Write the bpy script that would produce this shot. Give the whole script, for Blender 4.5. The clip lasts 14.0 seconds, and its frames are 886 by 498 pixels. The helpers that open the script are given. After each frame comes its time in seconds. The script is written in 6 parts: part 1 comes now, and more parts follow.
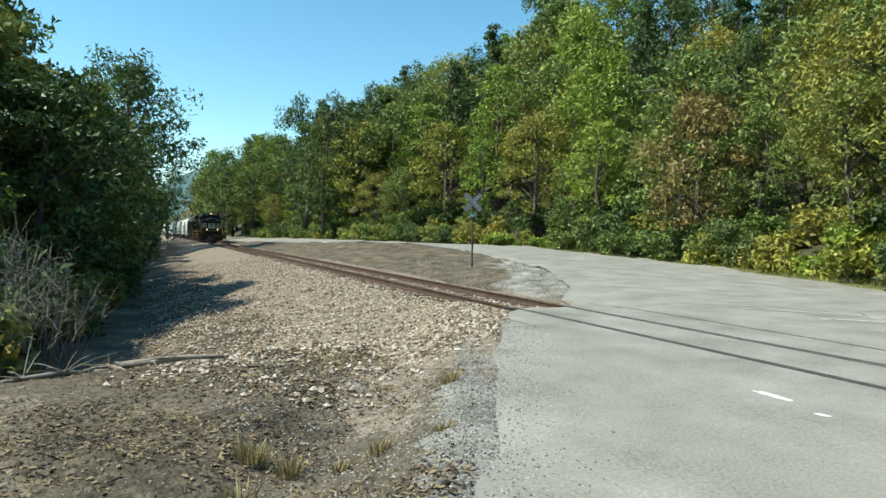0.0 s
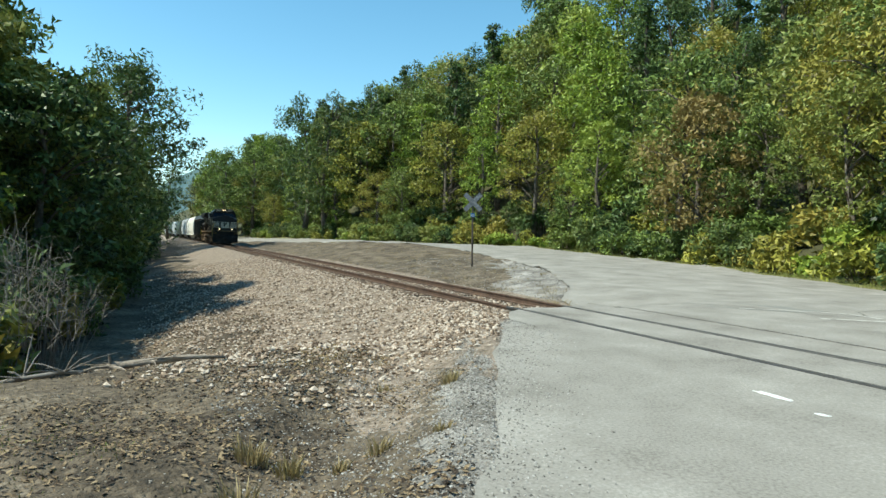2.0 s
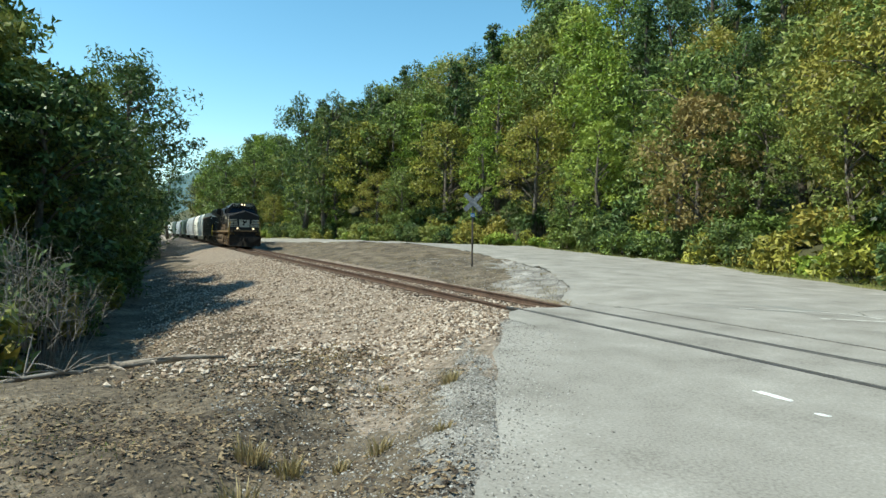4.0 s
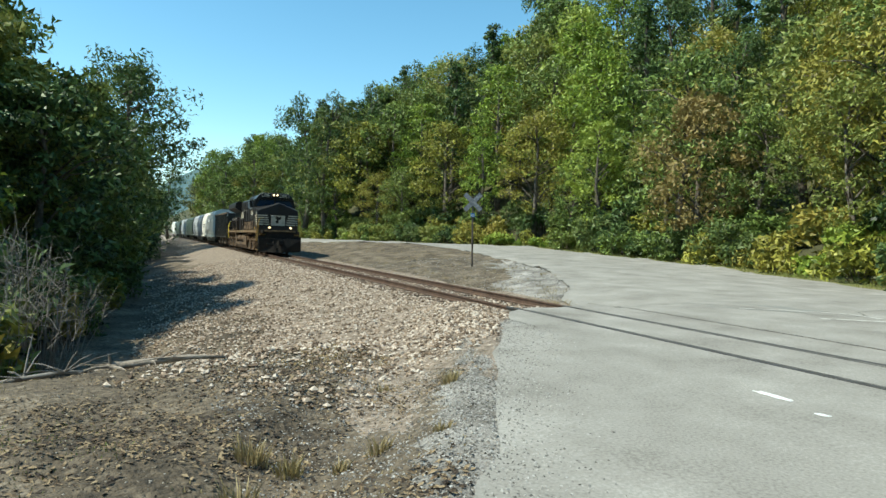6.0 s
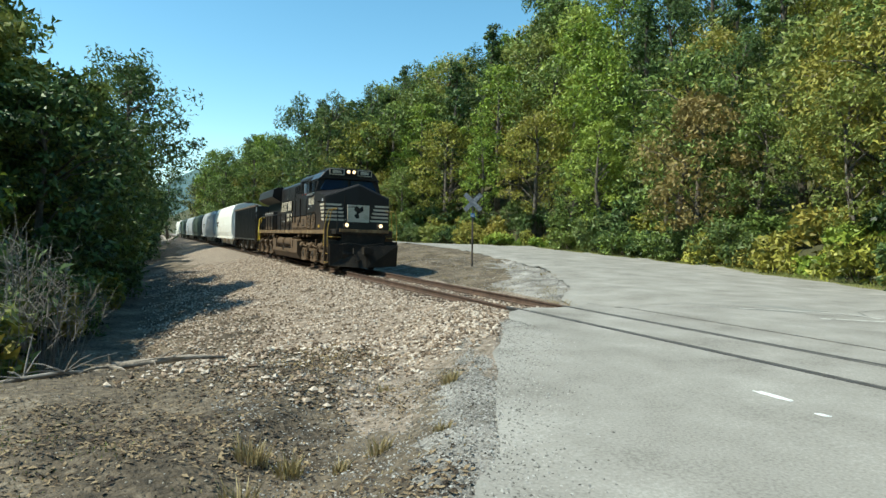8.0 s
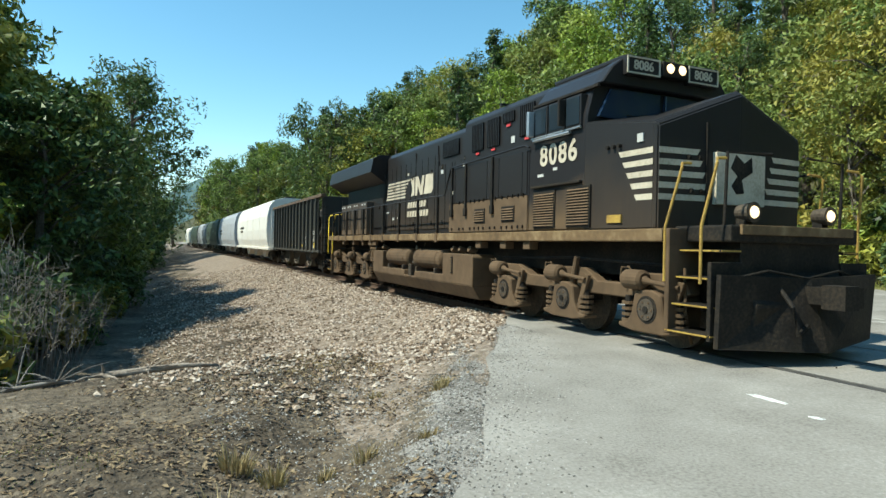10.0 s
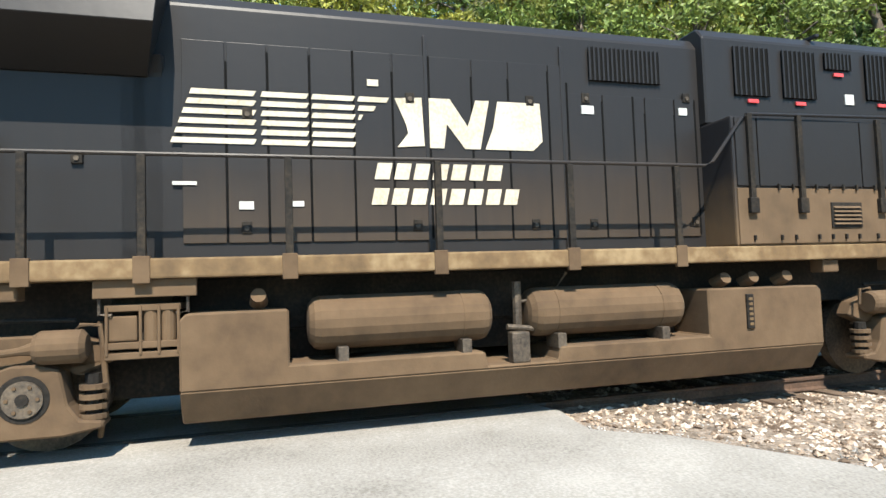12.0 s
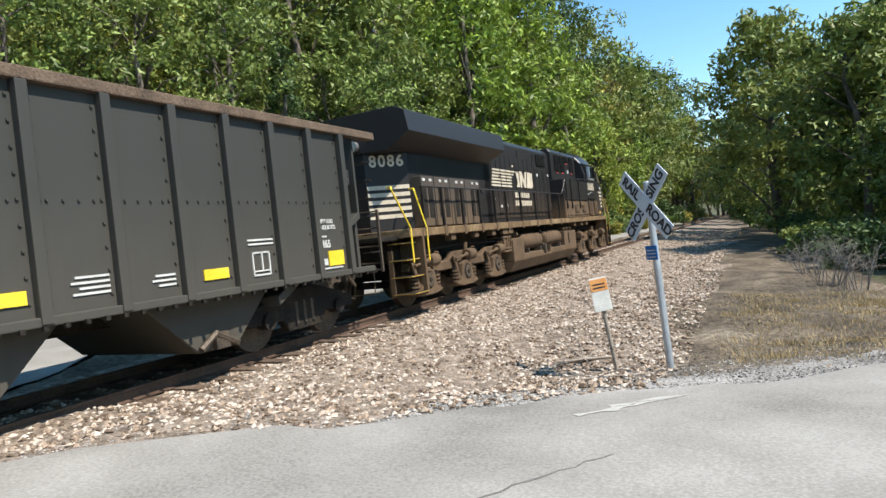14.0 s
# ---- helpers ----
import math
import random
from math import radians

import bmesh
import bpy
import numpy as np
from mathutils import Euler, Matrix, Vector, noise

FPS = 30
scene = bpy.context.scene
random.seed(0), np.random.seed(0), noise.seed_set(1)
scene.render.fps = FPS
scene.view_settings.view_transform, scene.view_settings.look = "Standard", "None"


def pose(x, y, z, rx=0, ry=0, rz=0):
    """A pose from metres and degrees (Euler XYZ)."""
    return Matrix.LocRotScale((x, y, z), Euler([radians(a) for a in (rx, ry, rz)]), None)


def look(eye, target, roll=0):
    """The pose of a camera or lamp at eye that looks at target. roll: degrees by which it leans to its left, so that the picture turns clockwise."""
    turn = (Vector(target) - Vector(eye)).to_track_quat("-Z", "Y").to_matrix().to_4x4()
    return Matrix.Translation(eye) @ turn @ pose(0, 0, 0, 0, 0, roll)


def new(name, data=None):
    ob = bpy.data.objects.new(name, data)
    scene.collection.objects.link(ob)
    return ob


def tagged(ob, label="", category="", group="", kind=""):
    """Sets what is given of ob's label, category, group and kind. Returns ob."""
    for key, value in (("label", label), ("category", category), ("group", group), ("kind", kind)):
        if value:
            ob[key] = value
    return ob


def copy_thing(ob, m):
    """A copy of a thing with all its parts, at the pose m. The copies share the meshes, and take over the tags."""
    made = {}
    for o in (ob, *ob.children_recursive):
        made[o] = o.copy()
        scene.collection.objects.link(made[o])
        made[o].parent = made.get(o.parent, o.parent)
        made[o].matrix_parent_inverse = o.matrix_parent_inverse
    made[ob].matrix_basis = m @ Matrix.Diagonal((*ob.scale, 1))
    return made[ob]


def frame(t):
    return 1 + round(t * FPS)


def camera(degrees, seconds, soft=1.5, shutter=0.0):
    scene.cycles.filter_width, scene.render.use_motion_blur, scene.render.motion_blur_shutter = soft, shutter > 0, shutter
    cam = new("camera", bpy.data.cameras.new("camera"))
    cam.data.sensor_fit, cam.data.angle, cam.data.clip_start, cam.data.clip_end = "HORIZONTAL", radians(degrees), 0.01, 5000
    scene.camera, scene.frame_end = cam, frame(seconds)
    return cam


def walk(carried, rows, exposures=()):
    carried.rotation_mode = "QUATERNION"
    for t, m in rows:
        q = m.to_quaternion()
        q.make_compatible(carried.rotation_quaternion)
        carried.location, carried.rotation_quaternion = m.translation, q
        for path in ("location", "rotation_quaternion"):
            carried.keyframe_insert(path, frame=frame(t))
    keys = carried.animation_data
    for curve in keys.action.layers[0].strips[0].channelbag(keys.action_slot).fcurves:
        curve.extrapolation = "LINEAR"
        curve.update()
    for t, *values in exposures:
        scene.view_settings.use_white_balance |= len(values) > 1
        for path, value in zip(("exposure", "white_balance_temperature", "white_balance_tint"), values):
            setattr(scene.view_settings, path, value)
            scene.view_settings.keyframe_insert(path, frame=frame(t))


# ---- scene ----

# ---- camera ----
cam = camera(71.7, 14.0)
CAM_ROWS = [
    (0.0, -7.880, 0.000, 1.450, -24.42, -0.84, -1.81),
    (7.6, -7.880, 0.000, 1.450, -24.42, -0.84, -1.81),
    (9.2, -7.870, 0.000, 1.450, -24.40, -0.78, -1.78),
    (9.8, -7.740, -0.015, 1.448, -23.90, -0.60, -1.45),
    (10.0, -7.695, -0.023, 1.447, -23.94, -0.35, -1.13),
    (10.5, -7.645, -0.177, 1.452, -30.58, 1.30, 0.71),
    (11.0, -7.538, -0.394, 1.448, -49.70, 1.87, 0.59),
    (11.5, -7.417, -0.585, 1.416, -77.44, 2.28, 1.02),
    (12.0, -7.416, -0.879, 1.445, -106.17, 3.06, 1.98),
    (12.2, -7.481, -0.967, 1.461, -118.50, 2.94, 2.68),
    (12.5, -7.656, -1.035, 1.439, -143.99, 0.85, 3.02),
    (13.0, -7.726, -1.122, 1.458, -153.30, -1.62, 4.93),
    (13.5, -7.853, -1.146, 1.457, -153.30, -1.46, 5.56),
    (14.0, -7.938, -1.162, 1.461, -153.37, -0.99, 6.05),
]
EXPOSURE = [(0.0, 0.46, 6600, -3), (9.8, 0.46, 6600, -3), (10.5, 0.55, 6550, 0), (11.0, 0.64, 6550, 3), (11.5, 1.05, 6650, 7), (12.0, 1.08, 6650, 9), (12.5, 0.92, 6650, 12), (13.0, 0.72, 6600, 12), (14.0, 0.66, 6550, 11)]
walk(cam, [(t, pose(x, y, z, 90 + p, r, w)) for t, x, y, z, w, p, r in CAM_ROWS], EXPOSURE)

# ---- light ----
SUN_AZ = math.atan2(-1.0, 0.12)          # the sun stands towards -x, +y
SUN_EL = radians(53.5)
world = bpy.data.worlds.new("sky")
scene.world = world
world.use_nodes = True
wn = world.node_tree.nodes
sky = wn.new("ShaderNodeTexSky")
sky.sky_type = "NISHITA"
sky.sun_disc = False
sky.sun_elevation = SUN_EL
sky.sun_rotation = SUN_AZ
sky.air_density, sky.dust_density, sky.ozone_density = 1.0, 0.0, 1.2
wn["Background"].inputs[1].default_value = 0.14
tone = wn.new("ShaderNodeHueSaturation")
tone.inputs["Hue"].default_value, tone.inputs["Saturation"].default_value, tone.inputs["Value"].default_value = 0.487, 1.2, 1.13
world.node_tree.links.new(sky.outputs[0], tone.inputs["Color"])
world.node_tree.links.new(tone.outputs[0], wn["Background"].inputs[0])
sun_data = bpy.data.lights.new("sun", "SUN")
sun_data.energy, sun_data.angle, sun_data.color = 5.0, radians(0.5), (1.0, 0.95, 0.86)
sun = new("sun", sun_data)
sun.matrix_world = look((0, 0, 60), (0 + math.cos(SUN_EL) * 0.993, -math.cos(SUN_EL) * 0.119, 60 - math.sin(SUN_EL)))

# ---- materials ----
def nodes_of(name):
    m = bpy.data.materials.new(name)
    m.use_nodes = True
    return m, m.node_tree.nodes, m.node_tree.links, m.node_tree.nodes["Principled BSDF"]


def surface(name, colours, scale, rough=0.8, bump=0.2, bump_scale=None, metal=0.0, detail=6.0, fine=None, island=0.0, spread=0.0, spec=0.4, bump_depth=0.02, span=0.32):
    """Mottled surface: colours run along a noise at two scales; relief from a finer noise."""
    m, n, l, b = nodes_of(name)
    co = n.new("ShaderNodeTexCoord")
    geo = n.new("ShaderNodeNewGeometry")
    src = co.outputs["Object"] if spread == 0 else geo.outputs["Position"]
    a = n.new("ShaderNodeTexNoise")
    a.inputs["Scale"].default_value, a.inputs["Detail"].default_value = scale, detail
    l.new(src, a.inputs["Vector"])
    c = n.new("ShaderNodeTexNoise")
    c.inputs["Scale"].default_value, c.inputs["Detail"].default_value = fine or scale * 11, 3
    l.new(src, c.inputs["Vector"])
    mix = n.new("ShaderNodeMath")
    mix.operation = "MULTIPLY_ADD"
    mix.inputs[1].default_value = 0.45
    l.new(c.outputs[0], mix.inputs[0])
    half = n.new("ShaderNodeMath")
    half.operation = "MULTIPLY"
    half.inputs[1].default_value = 0.55
    l.new(a.outputs[0], half.inputs[0])
    l.new(half.outputs[0], mix.inputs[2])
    value = mix.outputs[0]
    if island:
        extra = n.new("ShaderNodeMath")
        extra.operation = "MULTIPLY_ADD"
        extra.inputs[1].default_value = island
        l.new(geo.outputs["Random Per Island"], extra.inputs[0])
        sub = n.new("ShaderNodeMath")
        sub.operation = "SUBTRACT"
        sub.inputs[1].default_value = island / 2
        l.new(value, sub.inputs[0])
        l.new(sub.outputs[0], extra.inputs[2])
        value = extra.outputs[0]
    ramp = n.new("ShaderNodeValToRGB")
    e = ramp.color_ramp.elements
    count = len(colours)
    while len(e) < count:
        e.new(0.5)
    for i, col in enumerate(colours):
        e[i].position = 0.5 + span * (i / max(1, count - 1) - 0.5)
        e[i].color = (*col, 1)
    l.new(value, ramp.inputs[0])
    l.new(ramp.outputs[0], b.inputs["Base Color"])
    b.inputs["Roughness"].default_value, b.inputs["Metallic"].default_value = rough, metal
    b.inputs["Specular IOR Level"].default_value = spec
    if bump:
        d = n.new("ShaderNodeTexNoise")
        d.inputs["Scale"].default_value, d.inputs["Detail"].default_value = bump_scale or scale * 20, 4
        l.new(src, d.inputs["Vector"])
        bn = n.new("ShaderNodeBump")
        bn.inputs["Strength"].default_value, bn.inputs["Distance"].default_value = bump, bump_depth
        l.new(d.outputs[0], bn.inputs["Height"])
        l.new(bn.outputs[0], b.inputs["Normal"])
    return m


def foliage(name, dark, light, odd):
    """Leaves: per tree and per leaf variation, dark end also standing for crown shade, thin enough to let some light
    through.
    """
    m, n, l, b = nodes_of(name)
    geo = n.new("ShaderNodeNewGeometry")
    info = n.new("ShaderNodeObjectInfo")
    ramp = n.new("ShaderNodeValToRGB")
    ramp.color_ramp.elements[0].color, ramp.color_ramp.elements[1].color = (*dark, 1), (*light, 1)
    l.new(geo.outputs["Random Per Island"], ramp.inputs[0])
    mix = n.new("ShaderNodeMix")
    mix.data_type = "RGBA"
    mix.inputs["B"].default_value = (*odd, 1)
    tone = n.new("ShaderNodeMath")
    tone.operation = "POWER"
    tone.inputs[1].default_value = 2.2
    l.new(info.outputs["Random"], tone.inputs[0])
    l.new(tone.outputs[0], mix.inputs["Factor"])
    l.new(ramp.outputs[0], mix.inputs["A"])
    l.new(mix.outputs["Result"], b.inputs["Base Color"])
    b.inputs["Roughness"].default_value = 0.5
    b.inputs["Specular IOR Level"].default_value = 0.28
    tr = n.new("ShaderNodeBsdfTranslucent")
    l.new(mix.outputs["Result"], tr.inputs["Color"])
    ms = n.new("ShaderNodeMixShader")
    ms.inputs[0].default_value = 0.16
    l.new(b.outputs[0], ms.inputs[1])
    l.new(tr.outputs[0], ms.inputs[2])
    l.new(ms.outputs[0], n["Material Output"].inputs[0])
    return m


def glow(name, colour, strength):
    m, n, l, b = nodes_of(name)
    b.inputs["Base Color"].default_value = (*colour, 1)
    b.inputs["Emission Color"].default_value = (*colour, 1)
    b.inputs["Emission Strength"].default_value = strength
    return m


def glass(name, tint=(0.02, 0.03, 0.04)):
    m, n, l, b = nodes_of(name)
    b.inputs["Base Color"].default_value = (*tint, 1)
    b.inputs["Roughness"].default_value = 0.05
    b.inputs["Specular IOR Level"].default_value = 0.4
    return m


def dusty(name, paint, dust, low, high, rough=0.45, strength=1.0):
    """Painted steel with road dust that thins out with height on the thing itself."""
    m, n, l, b = nodes_of(name)
    co = n.new("ShaderNodeTexCoord")
    sep = n.new("ShaderNodeSeparateXYZ")
    l.new(co.outputs["Object"], sep.inputs[0])
    nz = n.new("ShaderNodeTexNoise")
    nz.inputs["Scale"].default_value, nz.inputs["Detail"].default_value = 1.3, 8
    l.new(co.outputs["Object"], nz.inputs["Vector"])
    add = n.new("ShaderNodeMath")
    add.operation = "MULTIPLY_ADD"
    add.inputs[1].default_value = 1.1
    l.new(nz.outputs[0], add.inputs[0])
    l.new(sep.outputs[2], add.inputs[2])
    rng = n.new("ShaderNodeMapRange")
    rng.inputs["From Min"].default_value, rng.inputs["From Max"].default_value = low + 0.55, high + 0.55
    rng.inputs["To Min"].default_value, rng.inputs["To Max"].default_value = strength, 0.06
    l.new(add.outputs[0], rng.inputs[0])
    streak = n.new("ShaderNodeTexNoise")
    streak.inputs["Scale"].default_value = 14
    streak.inputs["Detail"].default_value = 5
    mp = n.new("ShaderNodeMapping")
    mp.inputs["Scale"].default_value = (1, 1, 0.12)
    l.new(co.outputs["Object"], mp.inputs[0])
    l.new(mp.outputs[0], streak.inputs["Vector"])
    sm = n.new("ShaderNodeMath")
    sm.operation = "MULTIPLY_ADD"
    sm.inputs[1].default_value, sm.inputs[2].default_value = 0.5, 0.72
    l.new(streak.outputs[0], sm.inputs[0])
    mul = n.new("ShaderNodeMath")
    mul.operation = "MULTIPLY"
    mul.use_clamp = True
    l.new(rng.outputs[0], mul.inputs[0])
    l.new(sm.outputs[0], mul.inputs[1])
    mix = n.new("ShaderNodeMix")
    mix.data_type = "RGBA"
    mix.inputs["A"].default_value, mix.inputs["B"].default_value = (*paint, 1), (*dust, 1)
    l.new(mul.outputs[0], mix.inputs["Factor"])
    l.new(mix.outputs["Result"], b.inputs["Base Color"])
    rr = n.new("ShaderNodeMapRange")
    rr.inputs["To Min"].default_value, rr.inputs["To Max"].default_value = rough, 0.92
    l.new(mul.outputs[0], rr.inputs[0])
    l.new(rr.outputs[0], b.inputs["Roughness"])
    fine = n.new("ShaderNodeTexNoise")
    fine.inputs["Scale"].default_value = 9
    l.new(co.outputs["Object"], fine.inputs["Vector"])
    bn = n.new("ShaderNodeBump")
    b.inputs["Specular IOR Level"].default_value = 0.2
    bn.inputs["Strength"].default_value, bn.inputs["Distance"].default_value = 0.12, 0.01
    l.new(fine.outputs[0], bn.inputs["Height"])
    l.new(bn.outputs[0], b.inputs["Normal"])
    return m


DUST = (0.13, 0.084, 0.046)
M = {}
M["ground"] = surface("ground_soil", [(0.026, 0.02, 0.013), (0.08, 0.06, 0.039), (0.14, 0.108, 0.073), (0.25, 0.205, 0.15)], 0.9, 0.95, 0.95, 17, spread=1, bump_depth=0.06)
M["forest_floor"] = surface("forest_floor", [(0.03, 0.03, 0.012), (0.06, 0.06, 0.025), (0.1, 0.085, 0.04)], 0.5, 0.95, 0.5, 6, spread=1, bump_depth=0.1)
M["grit"] = surface("grey_road_grit", [(0.1, 0.09, 0.078), (0.19, 0.172, 0.15), (0.26, 0.24, 0.215), (0.4, 0.375, 0.34)], 1.2, 0.95, 0.9, 50, fine=26, spread=1, bump_depth=0.02, span=0.24)
M["verge"] = surface("verge_grass", [(0.09, 0.1, 0.03), (0.17, 0.165, 0.06), (0.27, 0.22, 0.11)], 0.7, 0.95, 0.6, 30, spread=1)
M["asphalt"] = surface("worn_asphalt", [(0.18, 0.165, 0.144), (0.24, 0.223, 0.197), (0.274, 0.256, 0.228), (0.335, 0.314, 0.282)], 0.8, 0.93, 0.6, 55, detail=12, fine=38, spread=1, bump_depth=0.008, spec=0.2, span=0.25)
M["ballast_bed"] = surface("ballast_bed", [(0.08, 0.06, 0.045), (0.22, 0.17, 0.125), (0.38, 0.31, 0.25)], 6, 0.95, 1.0, 18, fine=20, spread=1, bump_depth=0.06)
M["stone"] = surface("ballast_stone", [(0.11, 0.075, 0.05), (0.29, 0.21, 0.145), (0.37, 0.28, 0.205), (0.52, 0.44, 0.36)], 3, 0.9, 0.2, 40, island=0.5, spread=1)
M["grit_stone"] = surface("grey_grit_stone", [(0.09, 0.083, 0.074), (0.2, 0.186, 0.167), (0.27, 0.252, 0.228), (0.4, 0.38, 0.35)], 3, 0.95, 0.2, 40, island=0.5, spread=1)
M["soil_stone"] = surface("dull_soil_stone", [(0.045, 0.036, 0.026), (0.12, 0.096, 0.07), (0.2, 0.168, 0.13), (0.34, 0.3, 0.25)], 3, 0.95, 0.2, 40, island=0.5, spread=1)
M["rail"] = surface("rusty_rail", [(0.045, 0.027, 0.018), (0.08, 0.047, 0.031), (0.125, 0.076, 0.05)], 3, 0.8, 0.3, 60, spread=1)
M["rail_top"] = surface("polished_rail_head", [(0.14, 0.12, 0.105), (0.2, 0.18, 0.16)], 2, 0.5, 0.0, metal=0.3, spread=1)
M["worn_rail"] = surface("rail_worn_grey", [(0.035, 0.033, 0.031), (0.07, 0.066, 0.06)], 3, 0.6, 0.2, 60, spread=1)
M["flangeway"] = surface("flangeway_grime", [(0.045, 0.042, 0.038), (0.085, 0.08, 0.072), (0.15, 0.14, 0.125)], 4, 0.95, 0.6, 50, spread=1)
M["tie"] = surface("weathered_tie", [(0.05, 0.035, 0.025), (0.11, 0.075, 0.05), (0.17, 0.12, 0.085)], 2.5, 0.95, 0.8, 30, spread=1)
M["bark"] = surface("bark", [(0.05, 0.04, 0.03), (0.11, 0.09, 0.07), (0.2, 0.17, 0.14)], 3, 0.95, 1.0, 12, bump_depth=0.05)
M["dead_wood"] = surface("dead_wood", [(0.14, 0.11, 0.085), (0.26, 0.215, 0.17), (0.36, 0.31, 0.26)], 5, 0.9, 0.6, 30)
# dark ends near black put the crowns' inner shade into the leaf colour
M["leaf_green"] = foliage("leaves_green", (0.016, 0.034, 0.008), (0.25, 0.335, 0.078), (0.25, 0.26, 0.06))
M["leaf_dark"] = foliage("leaves_dark", (0.009, 0.022, 0.008), (0.125, 0.195, 0.055), (0.13, 0.165, 0.045))
M["leaf_yellow"] = foliage("leaves_turning", (0.05, 0.06, 0.012), (0.4, 0.39, 0.065), (0.33, 0.27, 0.06))
M["leaf_bright"] = foliage("leaves_bright", (0.03, 0.06, 0.01), (0.32, 0.43, 0.06), (0.3, 0.35, 0.06))
M["leaf_russet"] = foliage("leaves_russet", (0.03, 0.036, 0.012), (0.26, 0.26, 0.07), (0.26, 0.19, 0.065))
# blue-green tone carries the distance haze on the wooded ridges
M["hazy_woods"] = surface("hazy_far_ridge", [(0.07, 0.12, 0.13), (0.1, 0.155, 0.16), (0.13, 0.19, 0.17)], 0.03, 1.0, 0.6, 0.12, spread=1, bump_depth=3, spec=0.0)
M["dry_grass"] = foliage("dry_grass", (0.2, 0.15, 0.07), (0.38, 0.3, 0.15), (0.26, 0.21, 0.09))

# ---- ground form ----
BED = 0.20                                # rail top above the ballast's crown
EDGE_FAR = [(-160, 6.0), (-100, 6.5), (-60, 7.6), (-30, 11.0), (-10, 14.5), (0, 15.5), (8, 16.5), (15, 19.0), (27, 23.0), (48, 26.0), (70, 18.6), (85, 14.0), (105, 11.5), (150, 9.5), (300, 9)]
ROAD_FAR = [(-160, 5.0), (-100, 5.4), (-60, 6.2), (-30, 9.0), (-10, 12.5), (0, 13.5), (8, 14.5), (15, 17.0), (27, 21.3), (48, 24.2), (70, 17.0), (85, 12.3), (105, 9.6), (150, 8), (300, 7.5)]
ROAD_NEAR = [(-160, 3.4), (-100, 3.4), (-60, 3.5), (-30, 4.2), (-10, 4.6), (-4.2, 2.0), (12.4, 2.0), (15.5, 3.2), (17.2, 4.8), (24, 8.4), (28, 9.5), (33, 10.6), (42, 12.2), (60, 11.5), (75, 9.0), (85, 6.6), (105, 4.8), (150, 4), (300, 4)]
PAVE_LEFT = [(-40.0, -19.0), (-8.3, -0.6), (-6.5, 2.5), (-5.6, 4.0), (-4.7, 5.6), (-3.6, 7.4), (-2.4, 9.4), (-1.0, 11.3), (2.6, 12.6)]
PAVE_RIGHT = [(-40.0, -48.0), (-9.6, -10.1), (-9.06, -9.4), (-7.55, -8.2), (-6.4, -7.5), (-5.2, -6.7), (-4.4, -5.65), (-3.3, -5.0), (-2.6, -4.45), (-1.95, -3.85), (2.6, -3.6)]


def along(table, v):
    return np.interp(v, [a for a, _ in table], [b for _, b in table])


def smooth(a, b, v):
    t = np.clip((v - a) / (b - a), 0.0, 1.0)
    return t * t * (3 - 2 * t)


def track_x(y):
    """The line's slight bend towards -x at both ends."""
    return -0.5 * 0.000215 * y * y


def pave_span(x):
    """The crossing road between its two edges, as y over x."""
    return along(PAVE_RIGHT, x), along(PAVE_LEFT, x)


def ripple(x, y, size):
    return np.sin(x / size + 1.3 * np.sin(y / size * 0.7)) * np.sin(y / size * 1.1 + 0.8 * np.cos(x / size * 0.9))


